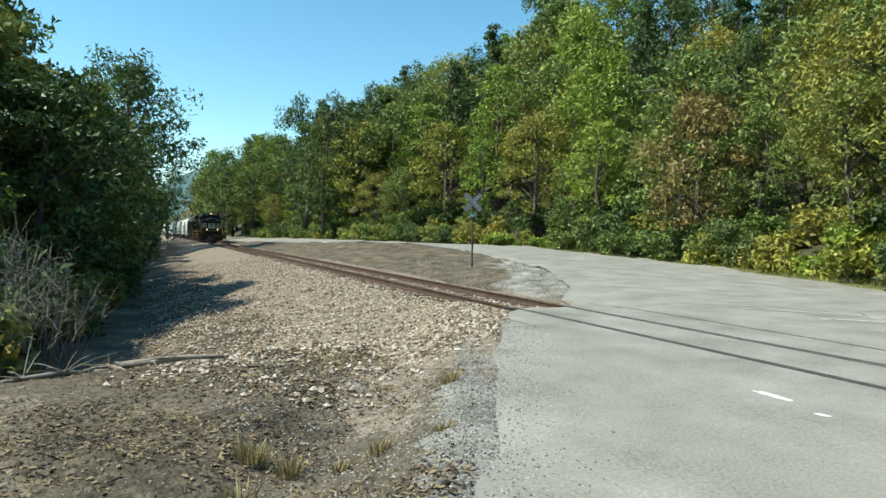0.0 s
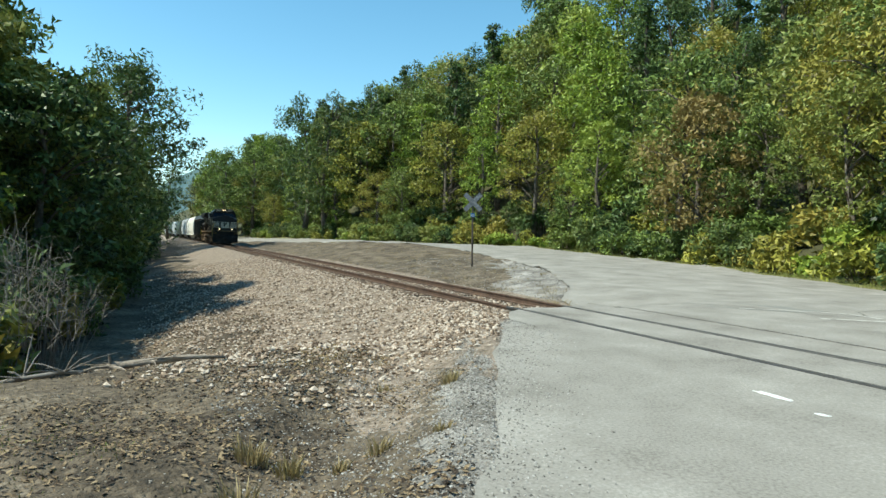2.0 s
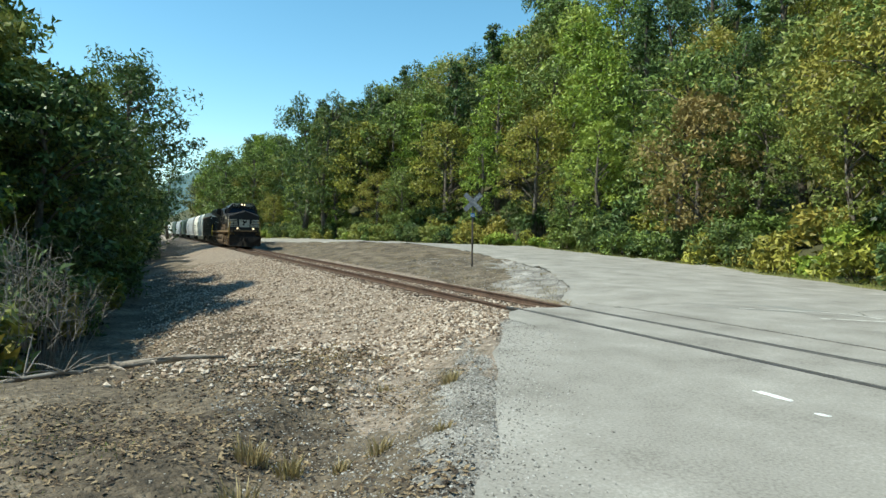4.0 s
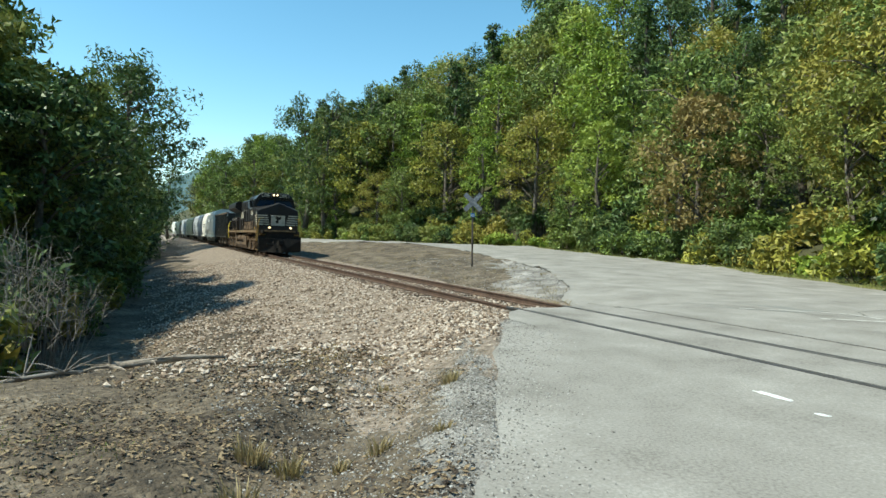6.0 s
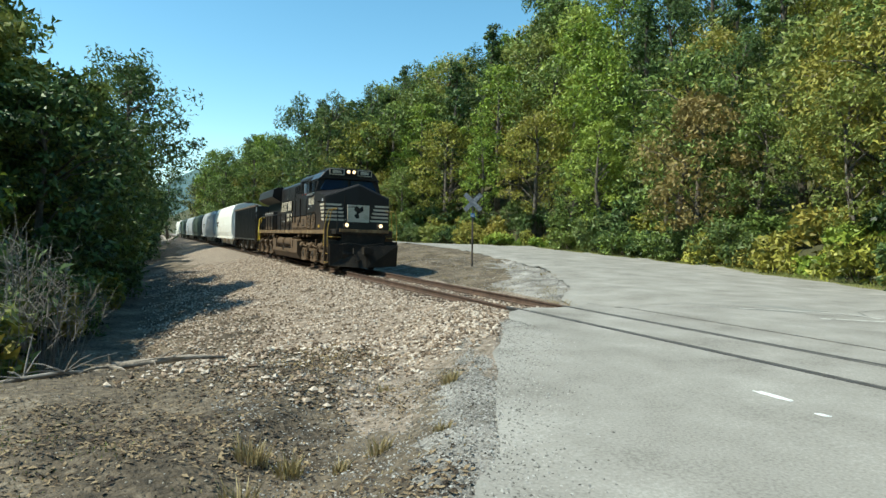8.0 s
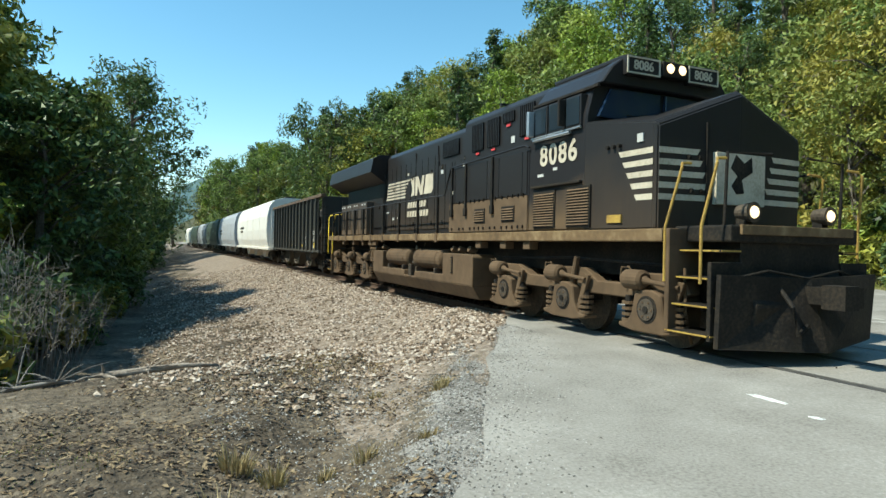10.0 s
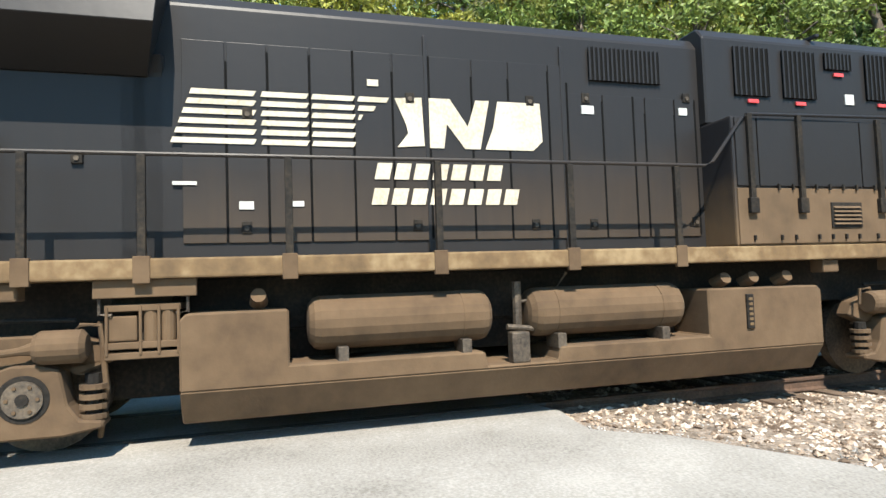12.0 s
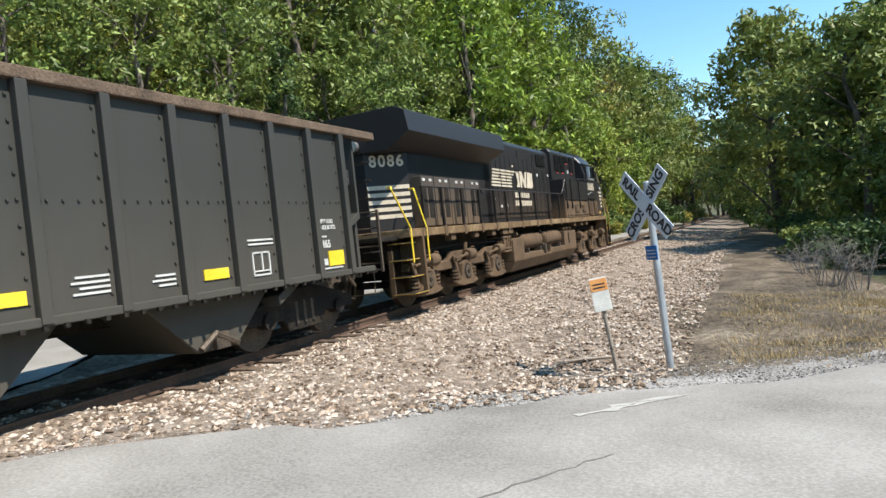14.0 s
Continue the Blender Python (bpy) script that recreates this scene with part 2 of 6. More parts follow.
def height(x, y):
    """Ground height of the sheet, without the roads' surface on it."""
    x, y = np.asarray(x, float), np.asarray(y, float)
    u = x - track_x(y)
    d = -u
    # camera side: shoulder, ditch, bank
    near = np.interp(d, [0, 1.9, 2.3, 5.6, 6.6, 8.6, 10.5, 13.0, 30, 200], [-0.28, -0.28, -0.36, -1.25, -1.3, -1.75, -1.6, -1.2, -1.6, -2.0])
    near_south = np.interp(d, [0, 1.9, 2.3, 5.4, 8.0, 12.0, 200], [-0.28, -0.28, -0.36, -0.68, -0.74, -1.0, -2.0])
    near = np.where(y < -3, near_south, near)
    lo, hi = pave_span(x)
    road_z = -0.012 * np.clip(d - 0.9, 0, 8) - 0.055 * np.clip(-y - 2.5, 0, 9) * smooth(2.0, 5.5, d) - 0.01
    out = np.maximum(np.maximum(y - hi, lo - y), 0)
    flat = 1 - smooth(0.3, np.where(y > hi, 5.0, 3.5), out)
    # a bare pull-off lies beside the road
    pull = (1 - smooth(9.6, 13.5, y + 0.25 * (d - 7))) * smooth(3.2, 5.0, d) * (1 - smooth(10.0, 12.5, d)) * (y > -2)
    near = near + (road_z - near) * flat
    near = near + ((-0.16 - 0.04 * np.clip(y - 2, 0, 11)) - near) * pull * (1 - flat)
    # far side: low shoulder, road, wooded slope
    rise = 0.0275 * np.clip(y - 8, 0, 42) * np.clip((u - 2) / 10, 0, 1)
    far = np.interp(u, [0, 1.9, 2.6, 4.2, 6], [-0.28, -0.28, -0.36, -0.25, -0.12])
    gap = smooth(-6.2, -3.9, y) * (1 - smooth(11.2, 13.6, y))
    far = far + (-0.02 - far) * gap * (u > 0)
    far = far + rise
    edge = along(EDGE_FAR, y)
    slope = np.clip(u - edge - 1.5, 0, 70) * (0.56 + 0.22 * smooth(-20, -50, y))
    far = far + slope
    z = np.where(u < 0, near, far)
    inside = (np.abs(u) < 1.9)
    z = np.where(inside & (((flat > 0.5) & (u < 0)) | ((gap > 0.5) & (u >= 0))), -0.1, z)
    # rough, uneven ground away from the road and the line
    wild = np.clip(1 - flat - gap * (u > 0), 0, 1) * smooth(1.8, 4.0, np.abs(u)) * (1 - (u > along(ROAD_NEAR, y)) * (u < along(ROAD_FAR, y)))
    z = z + wild * (0.05 * ripple(x, y, 0.55) + 0.03 * ripple(y + 3, x, 0.21) + 0.1 * ripple(x, y, 2.3))
    return z


def mesh_object(name, verts, faces, materials, smooth_shade=False):
    me = bpy.data.meshes.new(name)
    me.from_pydata(verts, [], faces)
    for m in materials if isinstance(materials, (list, tuple)) else [materials]:
        me.materials.append(m)
    if smooth_shade:
        me.polygons.foreach_set("use_smooth", [True] * len(me.polygons))
    me.update()
    return new(name, me)


def sheet(name, xs, ys, zfun, mat_fun, materials):
    X, Y = np.meshgrid(xs, ys)
    Z = zfun(X, Y)
    verts = np.stack([X.ravel(), Y.ravel(), Z.ravel()], 1).tolist()
    w = len(xs)
    faces = [(j * w + i, j * w + i + 1, (j + 1) * w + i + 1, (j + 1) * w + i) for j in range(len(ys) - 1) for i in range(w - 1)]
    ob = mesh_object(name, verts, faces, materials, True)
    cx, cy = (X[:-1, :-1] + X[1:, 1:]) / 2, (Y[:-1, :-1] + Y[1:, 1:]) / 2
    ob.data.polygons.foreach_set("material_index", mat_fun(cx, cy).ravel().astype(int).tolist())
    return ob


def spaced(*parts):
    out = []
    for a, b, n in parts:
        out += list(np.linspace(a, b, n, endpoint=False))
    return np.array(out + [parts[-1][1]])


def ground_kind(x, y):
    u = x - track_x(y)
    k = np.zeros_like(x)
    k = np.where((u > along(EDGE_FAR, y) - 0.6) | (u < -10.8 - 30 * ((y > -9) & (y < 7))), 1, k)
    k = np.where((u > along(ROAD_FAR, y) - 0.2) & (u <= along(EDGE_FAR, y) - 0.6), 2, k)
    lo, hi = pave_span(x)
    wob = 0.3 * ripple(x, y, 0.5)
    k = np.where((u < 0) & (u > -6.4 + 0.8 * ripple(y, x, 1.3)) & (y < lo) & (y > -90), 4, k)
    k = np.where((u < 0) & (u > -5.4 + 0.8 * ripple(y, x, 1.3)) & (y > hi + 1.5) & (y < 90), 4, k)
    k = np.where((u < -1.9) & (u > -12) & (((y > hi - 0.4) & (y < hi + 1.15 + wob)) | ((y < lo + 0.4) & (y > lo - 0.9 + wob))), 3, k)
    k = np.where((u > 1.9) & (y > 11) & (y < 30) & (u < along(ROAD_NEAR, y) + 0.3) & (u > along(ROAD_NEAR, y) - 3.4 + 0.12 * (y - 12) + 0.7 * ripple(x, y, 1.1)), 3, k)
    return k


GX = spaced((-900, -120, 8), (-120, -30, 18), (-30, -13, 24), (-13, 6, 120), (6, 30, 60), (30, 110, 40), (110, 900, 8))
GY = spaced((-900, -160, 8), (-160, -40, 40), (-40, -16, 40), (-16, 22, 190), (22, 60, 60), (60, 160, 40), (160, 900, 8))
ground = sheet("ground", GX, GY, height, ground_kind, [M["ground"], M["forest_floor"], M["verge"], M["grit"], M["ballast_bed"]])
tagged(ground, "uneven brown soil with leaf litter and dry verges", "ground", kind="structure")


# ---- roads ----
def ribbon(name, ys, left, right, n, lift, material):
    verts, faces = [], []
    for y in ys:
        a, b = float(left(y)), float(right(y))
        for i in range(n + 1):
            verts.append((a + (b - a) * i / n, float(y)))
    xy = np.array(verts)
    z = height(xy[:, 0], xy[:, 1]) + lift
    w = n + 1
    faces = [(j * w + i, j * w + i + 1, (j + 1) * w + i + 1, (j + 1) * w + i) for j in range(len(ys) - 1) for i in range(n)]
    return mesh_object(name, np.column_stack([xy, z]).tolist(), faces, material, True)


main_road = ribbon("road", spaced((-160, -30, 26), (-30, 40, 140), (40, 110, 60), (110, 300, 20)), lambda y: along(ROAD_NEAR, y) + track_x(y), lambda y: along(ROAD_FAR, y) + track_x(y), 24, 0.03, M["asphalt"])
tagged(main_road, "pale worn asphalt road running beside the railway", "road", kind="structure")


def crossing_slab(name, x0, x1, n):
    xs = np.linspace(x0, x1, n)
    verts, faces, w = [], [], 41
    for x in xs:
        a, b = pave_span(x)
        wob = 0.15 * math.sin(x * 2.1) + 0.09 * math.sin(x * 5.3) + 0.06 * math.sin(x * 12.7 + 1)
        for i in range(w):
            verts.append((x, a + wob + (b - a - 2 * wob) * i / (w - 1)))
    xy = np.array(verts)
    z = height(xy[:, 0], xy[:, 1])
    z = np.where(np.abs(xy[:, 0] - track_x(xy[:, 1])) < 2.0, -0.012, z + 0.022)
    faces = [(j * w + i, j * w + i + 1, (j + 1) * w + i + 1, (j + 1) * w + i) for j in range(n - 1) for i in range(w - 1)]
    return mesh_object(name, np.column_stack([xy, z]).tolist(), faces, M["asphalt"], True)


for k, (a, b, n) in enumerate([(-40, -0.80, 90), (-0.66, 0.66, 4), (0.80, 2.03, 8)]):
    slab = crossing_slab("pavement", a, b, n)
    tagged(slab, "cracked pale asphalt of the level crossing", "road", kind="structure")

# ---- railway line ----
def box_data(x0, x1, y0, y1, z0, z1):
    v = [(x, y, z) for x in (x0, x1) for y in (y0, y1) for z in (z0, z1)]
    return v, [(0, 1, 3, 2), (4, 6, 7, 5), (0, 4, 5, 1), (2, 3, 7, 6), (0, 2, 6, 4), (1, 5, 7, 3)]


def rail(name, off):
    """A flat-bottomed rail that follows the line."""
    prof = [(-0.07, -0.17), (0.07, -0.17), (0.07, -0.155), (0.012, -0.135), (0.012, -0.045), (0.036, -0.035), (0.036, -0.006), (0.026, 0.0), (-0.026, 0.0), (-0.036, -0.006), (-0.036, -0.035), (-0.012, -0.045), (-0.012, -0.135), (-0.07, -0.155)]
    ys = np.concatenate([np.arange(-160, -20, 5.0), np.arange(-20, 40, 2.0), np.arange(40, 301, 5.0)])
    n = len(prof)
    verts = [(track_x(y) + off + px, float(y), pz) for y in ys for px, pz in prof]
    faces = [(j * n + i, j * n + (i + 1) % n, (j + 1) * n + (i + 1) % n, (j + 1) * n + i) for j in range(len(ys) - 1) for i in range(n)]
    ob = mesh_object(name, verts, faces, [M["rail"], M["rail_top"], M["worn_rail"]])
    for p in ob.data.polygons:
        if p.normal.z > 0.99 and p.center.z > -0.004:
            p.material_index = 1
        if -4.1 < p.center.y < 11.6:
            p.material_index = 2
    return tagged(ob, "rusty steel running rail with a worn head", "rail", group="rails of the line")


rail("rail", -0.754)
rail("rail", 0.754)

bed_y = spaced((-160, -20, 70), (-20, 45, 130), (45, 300, 80))


def bed_z(u, y):
    z = np.interp(np.abs(u), [0, 1.55, 1.9, 3.9, 4.6, 5.0], [-0.19, -0.2, -0.27, -1.15, -1.5, -9.0])
    return z


def bed_sheet():
    us = np.array([-4.6, -4.2, -3.8, -3.4, -3.0, -2.6, -2.2, -1.9, -1.6, -1.3, -0.9, -0.5, 0, 0.5, 0.9, 1.3, 1.6, 1.9, 2.2, 2.6, 3.0])
    U, Y = np.meshgrid(us, bed_y)
    X = U + track_x(Y)
    Z = np.maximum(bed_z(U, Y), height(X, Y) + 0.01)
    lo, hi = pave_span(X)
    hidden = (Y > lo + 0.15) & (Y < hi - 0.15)
    Z = np.where(hidden, np.minimum(Z, -0.05), Z) + 0.012 * ripple(X, Y, 0.15) * (~hidden)
    w = len(us)
    verts = np.stack([X.ravel(), Y.ravel(), Z.ravel()], 1).tolist()
    faces = [(j * w + i, j * w + i + 1, (j + 1) * w + i + 1, (j + 1) * w + i) for j in range(len(bed_y) - 1) for i in range(w - 1)]
    return mesh_object("ballast_bed", verts, faces, M["ballast_bed"])


tagged(bed_sheet(), "grey and tan crushed-stone ballast bed", "ballast", kind="structure")

for off in (-0.675, 0.675):
    v, f = box_data(off - 0.06, off + 0.04, -3.75, 11.2, -0.1, -0.006)
    tagged(mesh_object("flangeway_fill", v, f, M["flangeway"]), "dirt-filled flangeway along the rail", "road", kind="structure")

tie_parent = new("track_ties")
tagged(tie_parent, "weathered wooden railway ties under the rails", "railway ties", kind="structure")
tv, tf = box_data(-1.3, 1.3, -0.11, 0.11, -0.34, -0.172)
tie_mesh = bpy.data.meshes.new("tie")
tie_mesh.from_pydata(tv, [], tf)
tie_mesh.materials.append(M["tie"])
rt = random.Random(4)
count = 0
for i in range(-60, 180):
    y = i * 0.53
    if -3.9 < y < 11.6:
        continue
    ob = new("tie", tie_mesh)
    ob.parent = tie_parent
    ob.matrix_basis = pose(track_x(y) + rt.uniform(-0.06, 0.06), y + rt.uniform(-0.03, 0.03), rt.uniform(-0.012, 0.006), 0, 0, rt.uniform(-1, 1))


def stones(name, seed, count, pick, size, material, label):
    """Loose broken stone, one object."""
    r = np.random.RandomState(seed)
    base = np.array([(1, 0, 0), (-0.9, 0.3, 0), (0.1, 1, 0), (-0.2, -1, 0), (0.2, 0.1, 1), (0, 0, -1)], float)
    tri = np.array([(0, 2, 4), (2, 1, 4), (1, 3, 4), (3, 0, 4), (5, 2, 0), (5, 1, 2), (5, 3, 1), (5, 0, 3)])
    x, y, z = pick(r, count)
    n = len(x)
    sc = size[0] + (size[1] - size[0]) * r.rand(n) ** 2
    v = base[None] * (0.65 + 0.6 * r.rand(n, 6, 1)) * np.stack([sc, sc * r.uniform(0.6, 1, n), sc * r.uniform(0.45, 0.8, n)], 1)[:, None, :]
    a, b = r.rand(n) * 6.283, r.uniform(-0.5, 0.5, n)
    ca, sa, cb, sb = np.cos(a), np.sin(a), np.cos(b), np.sin(b)
    vx, vy, vz = v[..., 0], v[..., 1] * cb[:, None] - v[..., 2] * sb[:, None], v[..., 1] * sb[:, None] + v[..., 2] * cb[:, None]
    P = np.stack([vx * ca[:, None] - vy * sa[:, None] + x[:, None], vx * sa[:, None] + vy * ca[:, None] + y[:, None], vz + z[:, None] + sc[:, None] * 0.15], 2)
    F = (tri[None] + 6 * np.arange(n)[:, None, None]).reshape(-1, 3)
    ob = mesh_object(name, P.reshape(-1, 3).tolist(), F.tolist(), material)
    return tagged(ob, label, "stones", kind="stuff")


def on_bed(y0, y1, u0, u1, power=1.0):
    def pick(r, n):
        y = y0 + (y1 - y0) * r.rand(n) ** power
        u = r.uniform(u0, u1, n)
        x = u + track_x(y)
        lo, hi = pave_span(x)
        keep = ((y < lo - 0.1) | (y > hi + 0.1)) & (np.abs(np.abs(u) - 0.754) > 0.1)
        tie = np.abs((y / 0.53) - np.round(y / 0.53)) * 0.53 < 0.13
        keep &= ~(tie & (np.abs(u) < 1.28) & (r.rand(n) < 0.8))
        ease = smooth(7.0, 10.8, y + 0.9 * ripple(x, y, 0.7)) * smooth(-8.9, -7.2, u + 0.5 * ripple(y, x, 0.8))
        ease = np.where(y < 0, smooth(-7.3, -6.2, u + 0.5 * ripple(y, x, 0.8)), ease)
        keep &= (u > -2.2) | (r.rand(n) < ease)
        x, y, u = x[keep], y[keep], u[keep]
        return x, y, np.maximum(bed_z(u, y), height(x, y) + 0.01)
    return pick


stones("ballast_stones", 1, 34000, on_bed(-26, -3.2, -6.9, 2.4), (0.022, 0.06), M["stone"], "loose tan and grey crushed ballast stones")
stones("ballast_stones", 8, 12000, on_bed(-70, -24, -6.6, 1.6), (0.04, 0.08), M["stone"], "loose tan crushed ballast stones along the line")
stones("ballast_stones", 2, 58000, on_bed(6.8, 48, -8.6, 2.4, 1.6), (0.024, 0.065), M["stone"], "loose grey crushed ballast stones")


def on_soil(r, n, x0=-9.0):
    x, y = r.uniform(x0, -3.0, n), 1.0 + 9.0 * r.rand(n) ** 1.3
    lo, hi = pave_span(x)
    keep = y > hi - 0.5 * r.rand(n) ** 2
    x, y = x[keep], y[keep]
    return x, y, height(x, y)


def on_shoulder(r, n):
    t = r.rand(n)
    x = -1.9 - 7.5 * t
    lo, _ = pave_span(x)
    y = lo - 0.1 + 0.4 * r.rand(n) - 2.4 * r.rand(n) ** 2
    return x, y, height(x, y)


def on_island(r, n):
    y = r.uniform(12.3, 36, n)
    x = r.uniform(1.8, 11, n)
    keep = x < along(ROAD_NEAR, y) - 0.1 + 0.4 * r.rand(n)
    return x[keep], y[keep], height(x[keep], y[keep])


stones("gravel", 3, 9000, on_soil, (0.005, 0.018), M["soil_stone"], "fine pale gravel strewn over bare soil")
stones("gravel", 9, 20000, lambda r, n: on_soil(r, n, -7.4), (0.006, 0.022), M["grit_stone"], "fine grey gravel over the soil beside the pavement")
stones("gravel", 5, 9000, on_shoulder, (0.006, 0.024), M["grit_stone"], "fine gravel along the pavement edge")
def on_pave_edge(r, n):
    x = r.uniform(-8.6, -1.4, n)
    _, hi = pave_span(x)
    y = hi + 0.1 + 0.75 * r.normal(size=n) + 0.3 * ripple(x, y=x * 0 + 3.0, size=0.6)
    return x, y, height(x, y) + np.where(y < hi + 0.05, 0.02, 0.0)


stones("gravel", 7, 22000, on_pave_edge, (0.004, 0.016), M["grit_stone"], "fine grey grit along the pavement edge")
stones("gravel", 6, 9000, on_island, (0.012, 0.04), M["grit_stone"], "pale gravel between the line and the road")

# ---- trees ----
def tube(points, radii, sides=6):
    """Verts and faces of a tapered tube along points."""
    verts, faces = [], []
    for i, (p, r) in enumerate(zip(points, radii)):
        p = Vector(p)
        d = (Vector(points[min(i + 1, len(points) - 1)]) - Vector(points[max(i - 1, 0)])).normalized()
        a = d.orthogonal().normalized()
        b = d.cross(a)
        for k in range(sides):
            t = 2 * math.pi * k / sides
            verts.append(tuple(p + a * (r * math.cos(t)) + b * (r * math.sin(t))))
    for i in range(len(points) - 1):
        for k in range(sides):
            faces.append((i * sides + k, i * sides + (k + 1) % sides, (i + 1) * sides + (k + 1) % sides, (i + 1) * sides + k))
    faces.append(tuple(range(sides))[::-1])
    faces.append(tuple((len(points) - 1) * sides + k for k in range(sides)))
    return verts, faces


def join(parts):
    verts, faces = [], []
    for v, f in parts:
        o = len(verts)
        verts += v
        faces += [tuple(i + o for i in q) for q in f]
    return verts, faces


def leaf_mesh(name, centres, radii, per, size, material, r, flat=0.75, simple=False):
    """Many small bent leaves in clumps about the centres, denser towards each clump's outside."""
    n = len(centres) * per
    c = np.repeat(np.array(centres), per, 0)
    rad = np.repeat(np.array(radii), per)
    d = r.normal(size=(n, 3))
    d /= np.linalg.norm(d, axis=1)[:, None]
    pos = c + d * (rad * (0.35 + 0.75 * r.rand(n) ** 0.6))[:, None] * np.array([1, 1, flat])
    nrm = d * 0.45 + r.normal(size=(n, 3)) * 0.7 + np.array([0, 0, 0.3])
    nrm /= np.linalg.norm(nrm, axis=1)[:, None]
    t = np.cross(nrm, r.normal(size=(n, 3)))
    t /= np.linalg.norm(t, axis=1)[:, None]
    b = np.cross(nrm, t)
    s = size * (0.6 + 0.8 * r.rand(n))[:, None]
    if simple:
        v = np.stack([pos - t * s, pos + b * s * 0.62, pos + t * s - b * s * 0.2], 1).reshape(-1, 3)
        me = bpy.data.meshes.new(name)
        me.from_pydata(v.tolist(), [], (3 * np.arange(n)[:, None] + np.array([[0, 1, 2]])).tolist())
        me.materials.append(material)
        return me
    v = np.stack([pos - t * s, pos + b * s * 0.55 + nrm * s * 0.15, pos + t * s * 1.05, pos - b * s * 0.55 + nrm * s * 0.15], 1).reshape(-1, 3)
    i = 4 * np.arange(n)[:, None]
    me = bpy.data.meshes.new(name)
    me.from_pydata(v.tolist(), [], (i + np.array([[0, 1, 2, 3]])).tolist())
    me.materials.append(material)
    return me


def tree_model(name, seed, tall, wide, material, per=60, clumps=100, size=0.19, bare=0.2, pine=False, label="", lean=0.0, simple=True):
    """One tree: tapered trunk with limbs, and a crown of leaf clumps carried on the limbs."""
    r = np.random.RandomState(seed)
    root = new(name)
    parts = []
    bend = r.normal(size=(5, 2)) * 0.02 * tall
    bend[0] = 0
    spine = [(bend[i, 0] + lean * tall * i / 4, bend[i, 1], tall * 0.93 * i / 4 - (0.4 if i == 0 else 0)) for i in range(5)]
    rt0 = 0.014 * tall + 0.04
    parts.append(tube(spine, [rt0 * 1.35, rt0, rt0 * 0.75, rt0 * 0.45, rt0 * 0.15], 7))
    centres, radii = [], []
    for k in range(clumps):
        f = bare + (1 - bare) * (k + r.rand()) / clumps
        env = (1 - f) * 0.95 + 0.12 if pine else math.sin(math.pi * min(1, (f - bare) / (1 - bare) * 0.82 + 0.16)) ** 0.7
        a = r.rand() * 6.283
        reach = wide * env * (0.45 + 0.6 * r.rand())
        g = f * 4
        i = min(3, int(g))
        base = np.array(spine[i]) + (np.array(spine[i + 1]) - np.array(spine[i])) * (g - i)
        tip = base + np.array([math.cos(a) * reach, math.sin(a) * reach, (0.02 if pine else 0.32) * reach + r.normal() * 0.03 * tall])
        centres.append(tip)
        radii.append(wide * (0.17 if pine else 0.205) * (0.6 + 0.8 * r.rand()))
        if k % 5 == 0:
            low = np.array(spine[max(0, i - 0)]) * 0.5 + base * 0.5
            mid = (low + tip) / 2 + np.array([0, 0, 0.04 * tall])
            parts.append(tube([tuple(low), tuple(mid), tuple(tip)], [rt0 * 0.38, rt0 * 0.22, 0.012], 3))
    v, f = join(parts)
    trunk = mesh_object("trunk", v, f, M["bark"], True)
    trunk.parent = root
    crown = new("crown", leaf_mesh("crown", centres, radii, per, size, material, r, 0.45 if pine else 0.75, simple))
    crown.parent = root
    tagged(root, label, "tree")
    return root


def bush_model(name, seed, tall, wide, material, per=70, clumps=26, size=0.17, label=""):
    r = np.random.RandomState(seed)
    root = new(name)
    parts, centres, radii = [], [], []
    for k in range(clumps):
        a = r.rand() * 6.283
        q = r.rand() ** 0.5
        tip = np.array([math.cos(a) * wide * q, math.sin(a) * wide * q, tall * (0.12 + 0.8 * r.rand() * (1.05 - 0.5 * q))])
        centres.append(tip)
        radii.append(0.3 * wide * (0.6 + 0.6 * r.rand()))
        if k % 2 == 0:
            parts.append(tube([(0.12 * math.cos(a), 0.12 * math.sin(a), -0.15), tuple(tip * np.array([0.55, 0.55, 0.6])), tuple(tip)], [0.03, 0.02, 0.006], 4))
    v, f = join(parts)
    stem = mesh_object("stem", v, f, M["bark"], True)
    stem.parent = root
    crown = new("foliage", leaf_mesh("foliage", centres, radii, per, size, material, r, 0.8, True))
    crown.parent = root
    tagged(root, label, "shrub")
    return root


FAR = [
    tree_model("tree", 11, 15, 4.2, M["leaf_green"], label="tall broadleaf tree with dense green crown"),
    tree_model("tree", 12, 17, 4.0, M["leaf_dark"], label="tall broadleaf tree with dark green crown"),
    tree_model("tree", 13, 14, 4.4, M["leaf_yellow"], label="broadleaf tree with leaves turning yellow"),
    tree_model("tree", 14, 16, 3.6, M["leaf_bright"], label="tall tree with bright yellow-green leaves"),
    tree_model("tree", 15, 13, 4.0, M["leaf_russet"], label="broadleaf tree with olive and russet leaves"),
    tree_model("tree", 16, 18, 3.4, M["leaf_dark"], clumps=110, per=46, pine=True, bare=0.2, label="tall dark evergreen with layered boughs"),
    tree_model("tree", 17, 12, 3.8, M["leaf_green"], clumps=90, bare=0.1, label="rounded green broadleaf tree"),
    tree_model("tree", 18, 16, 5.2, M["leaf_dark"], clumps=190, per=64, size=0.2, bare=0.06, label="large round-crowned dark green tree"),
]
